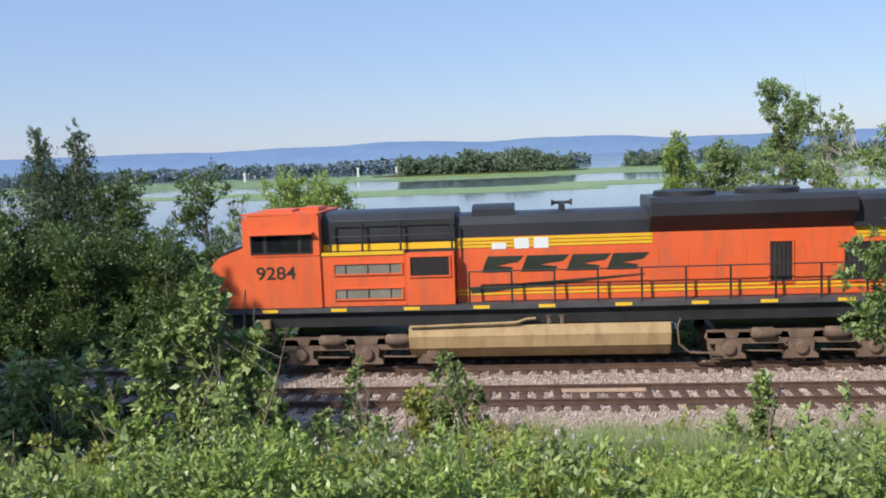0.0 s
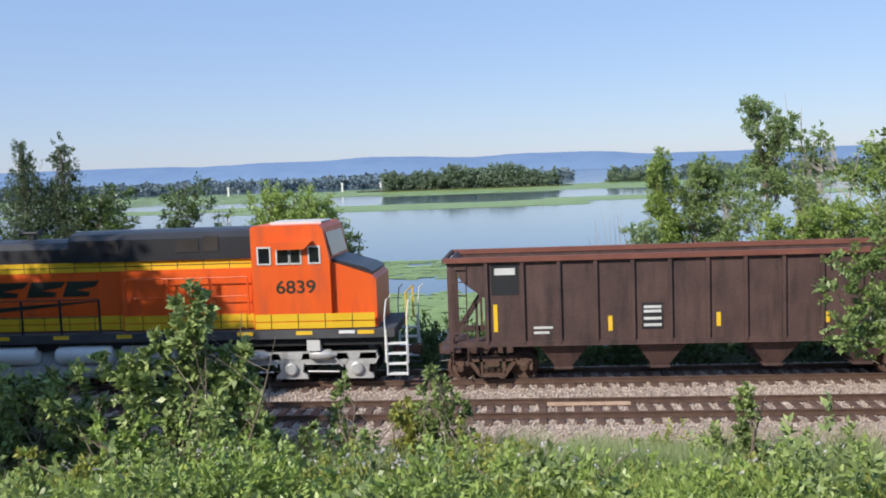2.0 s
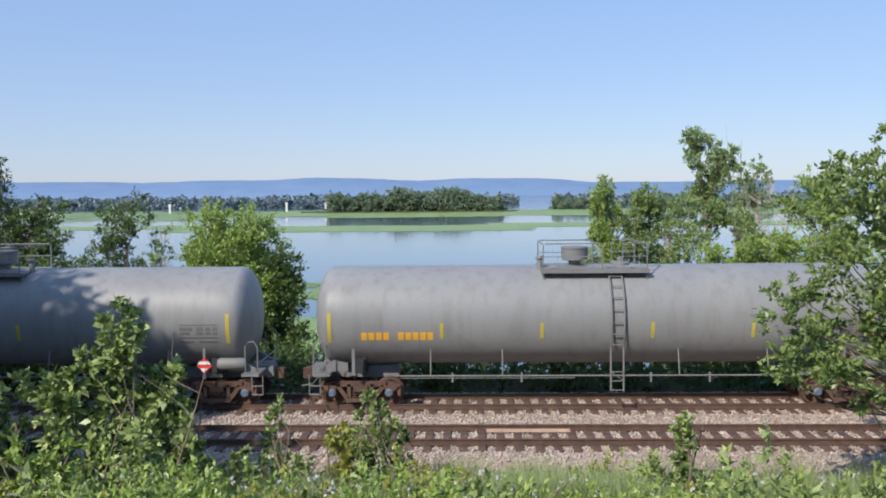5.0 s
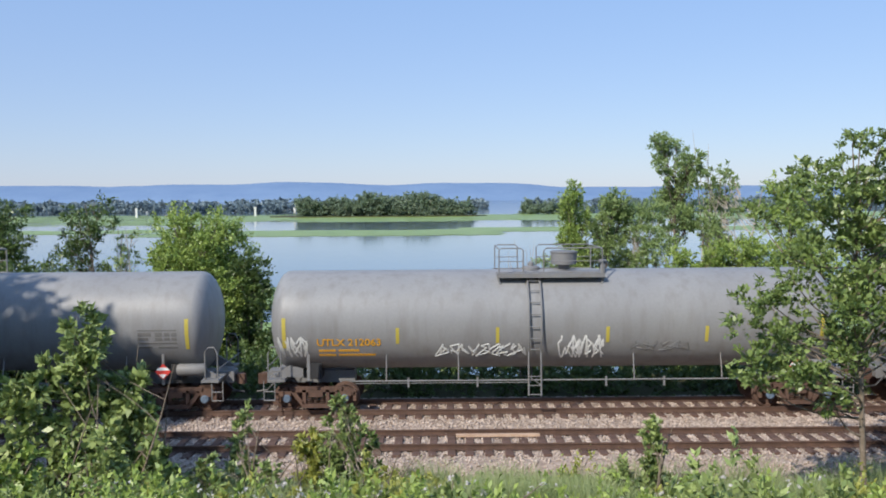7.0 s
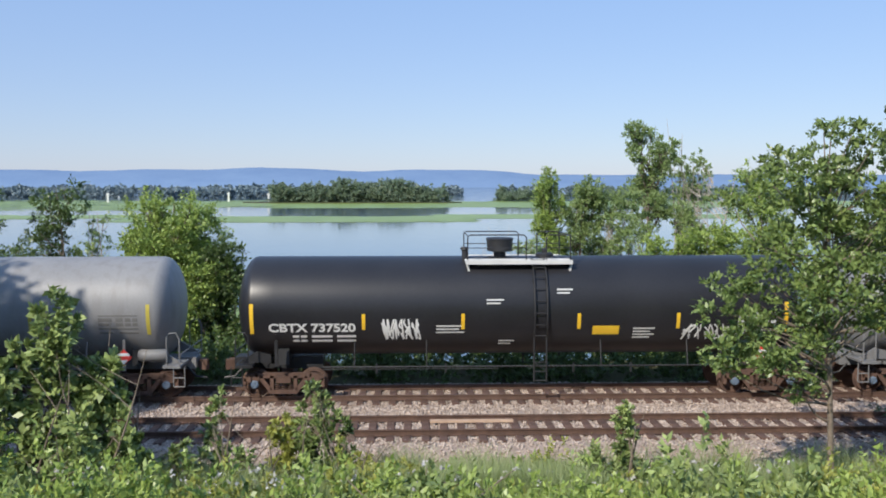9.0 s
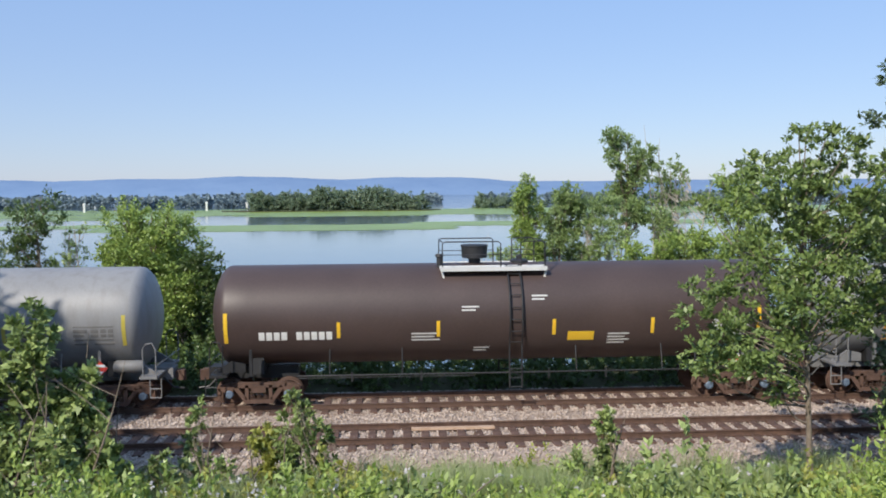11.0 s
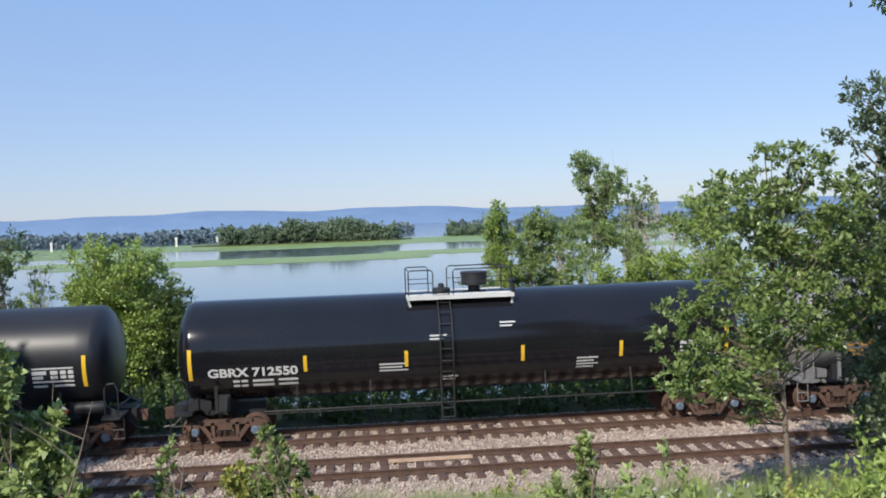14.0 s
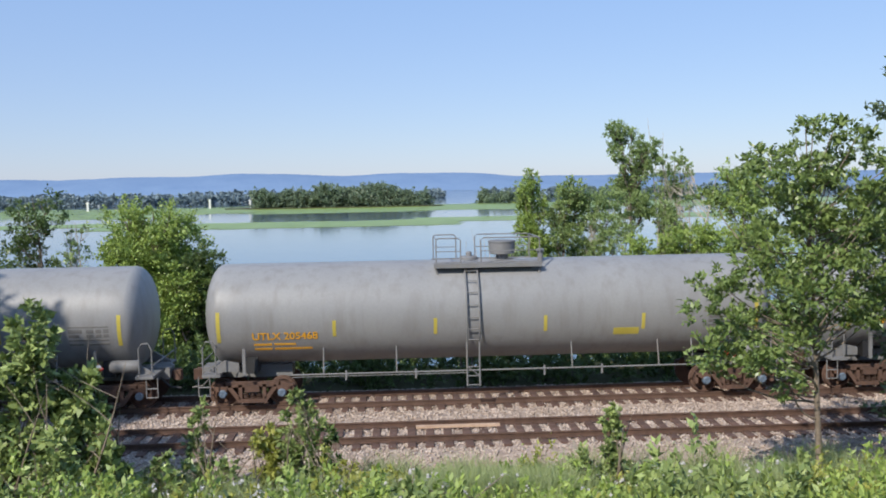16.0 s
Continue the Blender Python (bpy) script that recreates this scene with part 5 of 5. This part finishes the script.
    for a, b in ((-2.45, -0.5), (0.1, 2.05)):
        bm = bmesh.new()
        lathe(bm, [(a, 0.08), (a + 0.04, 0.24), (a + 0.14, 0.3), (b - 0.14, 0.3), (b - 0.04, 0.24), (b, 0.08)], 24, (0, -1.32, 1.14), "x")
        part("air_reservoir", bm, M["white"], loco, smooth=True)
    bm = bmesh.new()
    box(bm, 2.35, 4.1, -1.5, -1.0, 0.85, 1.42, 0.03)
    box(bm, -3.65, -2.65, -1.5, -1.0, 0.82, 1.38, 0.03)
    part("battery_box", bm, M["silver"], loco)
    six_wheel_truck(loco, -7.7, "silver")
    six_wheel_truck(loco, 7.8, "silver")
    for x in (8.4, -9.2):
        bm = bmesh.new()
        box(bm, x, x + 0.42, -1.5, -1.2, 1.15, 1.5, 0.02)
        part("equipment_box", bm, M["stencil"], loco)
    steps(loco, 10.95, 11.55, 1.8)
    steps(loco, -11.0, -10.4, 1.8)
    for s in (-1, 1):
        bm = bmesh.new()
        xe = 11.5 if s > 0 else -10.85
        tube(bm, [(xe, -0.9, 1.8), (xe, -0.9, 2.85), (xe, 0.9, 2.85), (xe, 0.9, 1.8)], 0.03, 6)
        part("end_rail", bm, M["yellow"], loco)
    coupler(loco, 11.6, 1), coupler(loco, -11.3, -1)
    return loco


CARS.append((locomotive_worn(), -52.04))
CARS.append((locomotive_bright(), -29.35))
LOW, LONG = 0.95, 1.055
hop = hopper_car()
for o in hop.children_recursive:  # the low-sided type: squat sides over the sill
    if o.type == "MESH" and o.parent is hop and max(abs(a) for a in o.matrix_local.to_euler()) > 0.01:
        if o.matrix_local.translation.z > 1.4:
            o.matrix_local = Matrix.Translation((0, 0, (o.matrix_local.translation.z - 1.4) * (LOW - 1))) @ o.matrix_local
    elif o.type == "MESH" and o.parent is hop:
        dz = o.location.z
        for vert in o.data.vertices:
            if vert.co.z + dz > 1.4:
                vert.co.z = 1.4 + (vert.co.z + dz - 1.4) * LOW - dz
for o in hop.children:  # and a little longer than the common type
    if abs(o.location.x) > 0.01:
        o.location.x *= LONG
    elif o.type == "MESH":
        o.data.transform(Matrix.Diagonal((LONG, 1, 1, 1)))
CARS.append((hop, -8.62))


# ---- trees beyond the railway ----
def grown(seed, *a, **k):
    return crown_blobs(np.random.default_rng(seed), *a, **k)


def spire(seed, h, rad):
    """Narrow ragged crown of an upright tree."""
    r = np.random.default_rng(seed)
    out = []
    for i in range(34):
        f = i / 33
        rr = rad * (1 - f) ** 0.7 * r.uniform(0.3, 1.0)
        a = r.uniform(0, 6.28)
        s = 0.95 * (1.2 - 0.8 * f) * r.uniform(0.75, 1.2)
        out.append((rr * math.cos(a), rr * math.sin(a), 0.6 + (h - 0.8) * f, s, s, s * 1.3))
    return out


LEFT = "dark-green shoreline tree with a ragged upright crown"
for i, (x, y, h, rad, n) in enumerate(((-20.9, 37.5, 9.5, 1.7, 44000), (-19.3, 38.0, 9.7, 1.5, 42000), (-23.3, 37.0, 8.6, 2.2, 36000), (-26.2, 37.5, 9.4, 2.4, 18000))):
    tree("tree", x, y, h, 0.16, spire(1 + i, h, rad), n, 0.15, "leafpine", LEFT, 1 + i, group="shoreline trees", long=0.32)
tree("tree", -17.6, 38, 7.9, 0.12, grown(4, 26, 0.8, 7.3, 1.35, 0.8, 0.4), 20000, 0.15, "leafdark", "dark leafy young tree on the lake shore", 5, group="shoreline trees")
tree("tree", -14.2, 39, 8.3, 0.10, grown(5, 22, 1.6, 7.6, 1.3, 0.7, 0.35), 9000, 0.14, "leafdark", "thin-leaved young tree with light showing through", 6, group="shoreline trees", twigs=7)
tree("tree", -12.6, 39.5, 7.6, 0.08, grown(15, 14, 2.2, 7.0, 0.9, 0.6, 0.3), 2200, 0.14, "leafpale", "sparse twiggy young tree on the lake shore", 16, group="shoreline trees", bark="deadwood", stems=3, twigs=7)
# bushes whose shade is carried by the dark leaf colour
for i, (x, y, h) in enumerate(((-16.6, 33.2, 4.8), (-20.0, 33.0, 5.2), (-13.9, 34.0, 4.2), (-23.2, 33.0, 5.0), (-18.3, 33.6, 5.2), (-11.4, 34.6, 2.6), (-21.6, 35.2, 5.6), (-15.2, 35.4, 4.9), (-25.5, 34.0, 5.5))):
    tree("bush", x, y, h, 0.06, grown(40 + i, 18, 0.5, h - 0.5, 1.5, 0.8, 0.3), 17000, 0.15, "leafdark", "dense trackside bush, its shade painted as dark-green leaves", 40 + i, "bush", stems=4, group="trackside bushes", crown="foliage")
tree("tree", -8.65, 37, 7.4, 0.16, grown(6, 70, 0.5, 6.5, 2.0, 0.85, 0.35) + grown(66, 22, 1.5, 5.5, 2.3, 0.8, 0.2), 72000, 0.145, "leaffresh", "full round bright-green tree on the lake shore", 7, group="shoreline trees")
tree("bush", -6.6, 36.2, 5.2, 0.07, grown(7, 24, 0.5, 4.6, 0.85, 0.55, 0.4), 15000, 0.14, "leafdark", "dark leafy bush beside the round tree", 8, "bush", stems=3, group="trackside bushes", crown="foliage")
RIGHT = "bright-green slender shoreline tree with upright branches"
tree("tree", 7.35, 40, 9.4, 0.10, [(b[0], b[1], b[2], b[3] * 0.8, b[4] * 0.8, b[5] * 1.5) for b in grown(8, 26, 1.8, 8.7, 0.95, 0.55, 0.5)], 26000, 0.14, "leaffresh", RIGHT, 9, group="shoreline trees", long=0.35, twigs=4)
tree("tree", 8.9, 40.5, 9.0, 0.10, grown(9, 26, 1.6, 8.3, 1.1, 0.6, 0.35), 24000, 0.13, "leafpale", RIGHT, 10, group="shoreline trees", twigs=6)
tree("tree", 10.5, 40, 8.1, 0.10, grown(13, 22, 1.4, 7.6, 1.2, 0.6, 0.3), 18000, 0.13, "leafpale", RIGHT, 11, group="shoreline trees", twigs=6, bark="deadwood", stems=3)
tree("tree", 12.3, 42, 11.9, 0.12, grown(10, 26, 7.0, 11.3, 1.0, 0.52, 0.1), 12000, 0.15, "leafpale", "tall slim tree with an open tufted crown", 12, group="shoreline trees", twigs=5)
tree("tree", 14.1, 41, 10.2, 0.11, grown(11, 20, 5.6, 9.7, 0.85, 0.5, 0.3), 6000, 0.14, "leafpale", "half-dead pale tree with few leaves", 13, group="shoreline trees", bark="deadwood", stems=3, twigs=5)
tree("tree", 16.9, 40.5, 9.3, 0.12, grown(14, 26, 1.6, 8.9, 1.5, 0.75, 0.4), 14000, 0.15, "leaffresh", RIGHT, 14, group="shoreline trees", twigs=4)
for i, (x, y, h, rad) in enumerate(((11.9, 38, 6.0, 1.5), (14.2, 38, 6.3, 1.6), (16.9, 38.4, 6.2, 1.7), (20.2, 38.4, 6.8, 2.0), (23.8, 38.8, 7.0, 2.2), (28, 39, 7.2, 2.5))):
    tree("bush", x, y, h, 0.1, grown(50 + i, 34, 0.6, h - 0.6, rad, 0.75, 0.35), 24000, 0.14, "leaffresh", "dense green shoreline bush behind the tracks", 50 + i, "bush", stems=4, group="shoreline bushes", crown="foliage")
tree("bush", 5.8, 37.5, 5.5, 0.06, grown(57, 24, 0.5, 5.0, 0.75, 0.5, 0.35), 8000, 0.15, "leafpale", "loose pale-green willow bush behind the tracks", 57, "bush", stems=4, group="shoreline bushes", crown="foliage", long=0.35)
tree("bush", 9.0, 37.5, 4.4, 0.06, grown(58, 20, 0.4, 3.9, 1.3, 0.6, 0.3), 9000, 0.14, "leafpale", "loose pale-green willow bush behind the tracks", 58, "bush", stems=4, group="shoreline bushes", crown="foliage", long=0.35)
# dead snag and bare twigs
rs = np.random.default_rng(77)
for x, y, h, n, spread in ((13.6, 41.5, 11.8, 9, 0.7), (5.0, 38.0, 6.0, 18, 2.2), (3.7, 38.2, 5.6, 10, 1.5)):
    snag = thing("dead_tree", x, y, ground_z(x, y) - 0.05, "leafless bleached dead tree with bare twigs", "dead tree", "dead trees")
    for k in range(n):
        bm = bmesh.new()
        a, f = rs.uniform(0, 6.28), rs.uniform(0.6, 1.0)
        tipx, tipy = spread * math.cos(a) * rs.uniform(0.3, 1), spread * math.sin(a) * rs.uniform(0.3, 1)
        limb(rs, bm, (0, 0, h * rs.uniform(0.0, 0.45)), (tipx, tipy, h * f), 0.025 if n > 9 else 0.06, 0.006, 5, 0.06)
        part("branch", bm, M["deadwood"], snag)


# ---- vegetation on the near slope ----
def bush(x, y, h, rad, n, size, mat, words, seed, squash=0.8, stems=5, long=0.5, clumps=14, grain=0.34):
    return tree("bush", x, y, h, 0.04, crown_blobs(np.random.default_rng(seed), clumps, 0.3, h - 0.25, rad, rad * grain, 0.5, squash), n, size, mat, words, seed, "bush", stems=stems, group="slope bushes", twigs=3, long=long, crown="foliage")


LB = "broad-leaved green bush on the weedy slope"
TALL = "tall loose broad-leaved bush with twiggy shoots"
bush(-5.6, 17.0, 4.7, 0.85, 5400, 0.185, "leaf", TALL, 100, 1.5, 4, 0.55, 30)
bush(-4.75, 17.2, 3.7, 0.7, 3200, 0.185, "leaf", TALL, 101, 1.4, 3, 0.55, 20)
bush(-6.6, 16.8, 3.9, 0.9, 4200, 0.185, "leaf", TALL, 102, 1.3, 4, 0.55, 22)
bush(-7.9, 16.4, 3.4, 0.9, 3200, 0.17, "leaf", LB, 103, 1.2, 4, 0.55, 20)
bush(-9.3, 16.4, 3.1, 1.0, 3200, 0.17, "leaf", LB, 104, 1.1, 4, 0.55, 18)
bush(-5.0, 15.6, 2.3, 0.7, 1700, 0.15, "leaf", LB, 123, 1.0, 4, 0.55)
bush(-6.4, 14.9, 2.0, 0.8, 1700, 0.15, "leaffresh", LB, 124, 0.9, 4, 0.55)
bush(-3.5, 17.6, 2.0, 0.5, 1100, 0.15, "leaf", LB, 122, 1.2, 4, 0.5)
bush(-1.0, 18.9, 3.1, 0.5, 2900, 0.14, "leaf", "upright leafy shrub beside the ballast", 105, 1.7, 4, 0.45, 24)
bush(-1.75, 18.8, 2.3, 0.5, 2200, 0.14, "leafyel", LB, 106, 1.3, 4, 0.45, 16)
bush(-0.5, 18.6, 2.3, 0.45, 1500, 0.14, "leafdark", LB, 108, 1.3, 4, 0.45, 16)
bush(-3.1, 18.9, 2.8, 0.4, 1100, 0.14, "leaf", "slim leafy shoot beside the ballast", 107, 1.6, 3, 0.5, 18)
bush(-2.4, 18.2, 1.7, 0.5, 1200, 0.14, "leaf", LB, 121, 1.1)
bush(0.0, 18.0, 1.6, 0.55, 1500, 0.12, "leafyel", "yellow-green leafy weed clump", 111, 0.9)
bush(1.3, 18.2, 1.5, 0.6, 1500, 0.12, "leafyel", "yellow-green leafy weed clump", 112, 0.8)
bush(0.6, 16.8, 1.5, 0.7, 1700, 0.12, "leafyel", "yellow-green leafy weed clump", 115, 0.8)
bush(5.75, 18.8, 2.6, 0.42, 2000, 0.13, "leaf", "dark upright shrub at the edge of the ballast", 109, 1.6, 4, 0.5, 22)
bush(5.1, 18.3, 1.7, 0.6, 2000, 0.13, "leaf", LB, 110, 1.0)
bush(4.6, 17.6, 1.3, 0.5, 1300, 0.13, "leaffresh", LB, 116)
bush(6.2, 17.8, 1.4, 0.55, 1300, 0.13, "leaffresh", LB, 117)
bush(12.0, 17.2, 2.3, 0.7, 2600, 0.14, "leaffresh", "bright green leafy shrub beside the sapling", 113, 1.1)
bush(13.6, 17.4, 2.4, 0.8, 2600, 0.14, "leaf", LB, 114, 1.0)
# shaded bushes by the tracks: the dark leaf colour paints the shade
for i, (x, y, h) in enumerate(((-9.6, 19.8, 2.2), (-10.8, 19.6, 2.6), (-12.1, 19.5, 2.8), (-13.5, 19.5, 3.0), (-8.5, 19.6, 1.9))):
    bush(x, y, h, 0.85, 3200, 0.16, "leafdark", "bush beside the tracks, shade put into its dark-green leaves", 130 + i, 1.0, 4, 0.5)
rb = np.random.default_rng(8)
for i in range(56):
    x, y = rb.uniform(-11, 14), rb.uniform(12.6, 18.4)
    low = 0.75 if x > 2 else 1.0
    bush(x, y, rb.uniform(0.7, 1.45) * low, rb.uniform(0.4, 0.75), 900, 0.12, ("leaf", "leaffresh", "leaf", "leafyel")[i % 4], "low leafy weed clump on the slope", 200 + i, 0.8, 3, clumps=9)

# sapling that leans over the ballast: limbs in tiers, each with sprays of leaves
rp = np.random.default_rng(299)
sap = []
for z, x0, x1, n in ((8.05, -0.4, 0.6, 3), (7.6, -1.0, 0.9, 5), (7.1, -1.7, 1.3, 8), (6.7, -1.9, 1.9, 10), (6.1, -1.5, 2.1, 11), (5.5, -1.7, 2.3, 11), (4.9, -2.6, 2.2, 11), (4.3, -3.0, 1.9, 10), (3.75, -2.9, 0.6, 7), (3.3, -2.5, -0.6, 5)):
    for k in range(n):
        sap.append((x0 + (x1 - x0) * (k + rp.uniform(0.2, 0.8)) / n, rp.normal(0, 0.6), z + rp.normal(0, 0.16), 0.42, 0.42, 0.26))
tree("sapling", 9.85, 17.6, 8.7, 0.075, sap, 25000, 0.12, "leafsap", "slender young tree with pale trunk and airy crown", 300, twigs=0, lean=(-0.35, 0.1), split=True)
# taller dark trees on the near bank
tree("tree", 13.9, 19.6, 10.3, 0.16, crown_blobs(np.random.default_rng(301), 60, 1.2, 9.8, 1.8, 0.7, 0.3), 30000, 0.15, "leafpine", "tall dark-green tree on the near bank", 301, group="bank trees", twigs=2)
tree("tree", 17.0, 19.0, 11.0, 0.2, crown_blobs(np.random.default_rng(302), 50, 1.2, 10.4, 2.3, 0.85, 0.3), 24000, 0.17, "leafdark", "tall dark-green tree on the near bank", 302, group="bank trees", twigs=2)
for i, (x, y, top, rad) in enumerate(((-21.4, 12.0, 17.2, 2.9), (-25.8, 10.6, 18.5, 3.4), (-25.0, 14.5, 14.9, 2.9), (-31.0, 12.5, 16.7, 3.6), (-36.0, 13.0, 16.3, 3.6), (-14.9, 12.0, 10.8, 2.3))):
    h = top - ground_z(x, y)
    tree("tree", x, y, h, 0.25, crown_blobs(np.random.default_rng(310 + i), 80, 0.16 * h, h - 0.7, rad, 1.3, 0.1), 46000, 0.36, "leafdark", "large leafy tree on the bank shading the tracks", 310 + i, group="bank trees", twigs=2)

# a bough that reaches in overhead
tree("tree", 10.42, 10.5, 13.2, 0.25, [(-2.9, 0.5, 7.65, 0.9, 0.7, 0.4)] + crown_blobs(np.random.default_rng(320), 30, 7.5, 12.6, 2.0, 1.0, 0.2), 14000, 0.17, "leafdark", "large leafy tree with an overhanging bough", 320, group="bank trees")


# rank growth on the far bank, between the tracks and the lake
rk = np.random.default_rng(61)
kb = []
for _ in range(1500):
    x, y = rk.uniform(-34, 40), rk.uniform(31.3, 35.0)
    h = rk.uniform(0.9, 1.5) * (1 + 0.3 * noise.noise(Vector((x * 0.3, y * 0.3, 4))))
    kb.append((x, y, ground_z(x, y) + h * 0.45, 0.5, 0.5, h * 0.55))
kv, kf = leaf_cloud(rk, kb, 150000, 0.16, 0.5, 0.45)
tagged(raw("bank_weeds", kv, kf, M["leafdark"]), "rank dark-green weeds along the far bank", "weeds", kind="stuff")


# grass, weeds and flowers, past counting
def blades(n, x0, x1, y0, y1, h0, h1, w, seed, thin=0.0):
    r = np.random.default_rng(seed)
    x, y = r.uniform(x0, x1, n), r.uniform(y0, y1, n)
    keep = np.array([noise.noise(Vector((a * 0.6, b * 0.6, seed))) > thin for a, b in zip(x, y)])
    x, y = x[keep], y[keep]
    n = len(x)
    z = np.array([ground_z(a, b) for a, b in zip(x, y)]) - 0.03
    h = r.uniform(h0, h1, n)
    an, ln = r.uniform(0, 6.28, n), r.uniform(0.1, 0.45, n) * h
    la = r.uniform(0, 6.28, n)
    p = np.stack([x, y, z], 1)
    s = np.stack([np.cos(an), np.sin(an), 0 * an], 1) * w * r.uniform(0.7, 1.4, (n, 1))
    m = p + np.stack([np.cos(la) * ln * 0.3, np.sin(la) * ln * 0.3, h * 0.6], 1)
    t = p + np.stack([np.cos(la) * ln, np.sin(la) * ln, h], 1)
    v = np.stack([p - s, p + s, m + s * 0.8, m - s * 0.8, t + s * 0.1, t - s * 0.1], 1).reshape(-1, 3)
    b = 6 * np.arange(n)[:, None]
    return v, np.concatenate([b + np.array((0, 1, 2, 3)), b + np.array((3, 2, 4, 5))])


gv1, gf1 = blades(110000, -13, 16, 12.0, 20.6, 0.25, 0.8, 0.011, 21, -0.4)
tagged(raw("grass", gv1, gf1, M["grass"]), "rank green grass on the slope", "grass", kind="stuff")
gv2, gf2 = blades(90000, -6, 14, 15.0, 20.6, 0.5, 1.3, 0.010, 22, 0.05)
tagged(raw("tall_grass", gv2, gf2, M["palegrass"]), "pale tall seeding grass beside the ballast", "grass", kind="stuff")


gv3, gf3 = blades(16000, 1.6, 4.4, 16.6, 19.4, 0.7, 1.35, 0.011, 23, -1.0)
tagged(raw("tall_grass", gv3, gf3, M["palegrass"]), "thick tuft of pale tall grass beside the ballast", "grass", kind="stuff")


def weed_mesh(n, x0, x1, y0, y1, seed, size=0.11, tall=1.0, wide=0.24, gap=-0.05):
    """Low leafy weeds in patches of uneven height."""
    r = np.random.default_rng(seed)
    blobs = []
    for _ in range(n):
        x, y, h = r.uniform(x0, x1), r.uniform(y0, y1), r.uniform(0.3, 0.8) * tall
        patchy = noise.noise(Vector((x * 0.45, y * 0.6, seed)))
        if patchy < gap:
            continue
        h *= 0.65 + 1.5 * max(0, patchy)
        w = wide * r.uniform(0.6, 1.4)
        blobs.append((x, y, ground_z(x, y) + h * 0.5, w, w, h * 0.5))
    return leaf_cloud(r, blobs, len(blobs) * 46, size, 0.5, 0.45)


wv, wf = weed_mesh(1300, -12, 15, 11.5, 20.1, 34, 0.11, 1.35)
tagged(raw("weeds", wv, wf, M["leafyel"]), "yellow-green leafy weeds covering the slope", "weeds", kind="stuff")
wv, wf = weed_mesh(1300, -12, 15, 10.2, 19.8, 31, 0.15, 1.4)
tagged(raw("weeds", wv, wf, M["leaf"]), "upright leafy green weeds covering the slope", "weeds", kind="stuff")
wv, wf = weed_mesh(2400, -12, 15, 10.0, 20.0, 32, 0.11, 1.3, 0.3, -0.2)
tagged(raw("weeds", wv, wf, M["leaffresh"]), "fresh green leafy weeds covering the slope", "weeds", kind="stuff")
rf = np.random.default_rng(33)
fb = []
for _ in range(260):
    x, y = rf.uniform(-10, 9), rf.uniform(13.5, 18.8)
    if noise.noise(Vector((x * 0.5, y * 0.5, 9))) > -0.1:
        fb.append((x, y, ground_z(x, y) + rf.uniform(0.7, 1.2), 0.06, 0.06, 0.03))
fv, ff = leaf_cloud(rf, fb, 2200, 0.05, 0.5, 0.9)
tagged(raw("wildflowers", fv, ff, M["flower"]), "small white wildflower heads among the weeds", "flowers", kind="stuff")


# ---- what moves ----
# small departures from even speed, in metres by the half second
SWAY = [(k / 2, 0.41 * (k % 2)) for k in range(33)]


def train_x(t):
    return 54.27 - 19.5755 * t + 0.0105 * t * t


def motions():
    for car, offset in CARS:
        walk(car, [(t, pose(train_x(t) + offset + d, FAR_Y, 0)) for t, d in SWAY])
        # wheels roll on the rail: a row for each thirtieth of a second
        for ws in [c for c in car.children if c.name.startswith("wheelset")]:
            x, r = ws.location.x, ws.location.z
            walk(ws, [(k / FPS, pose(x, 0, r, 0, math.degrees((train_x(k / FPS) - train_x(0)) / r) % 360, 0)) for k in range(16 * FPS + 1)])


motions()
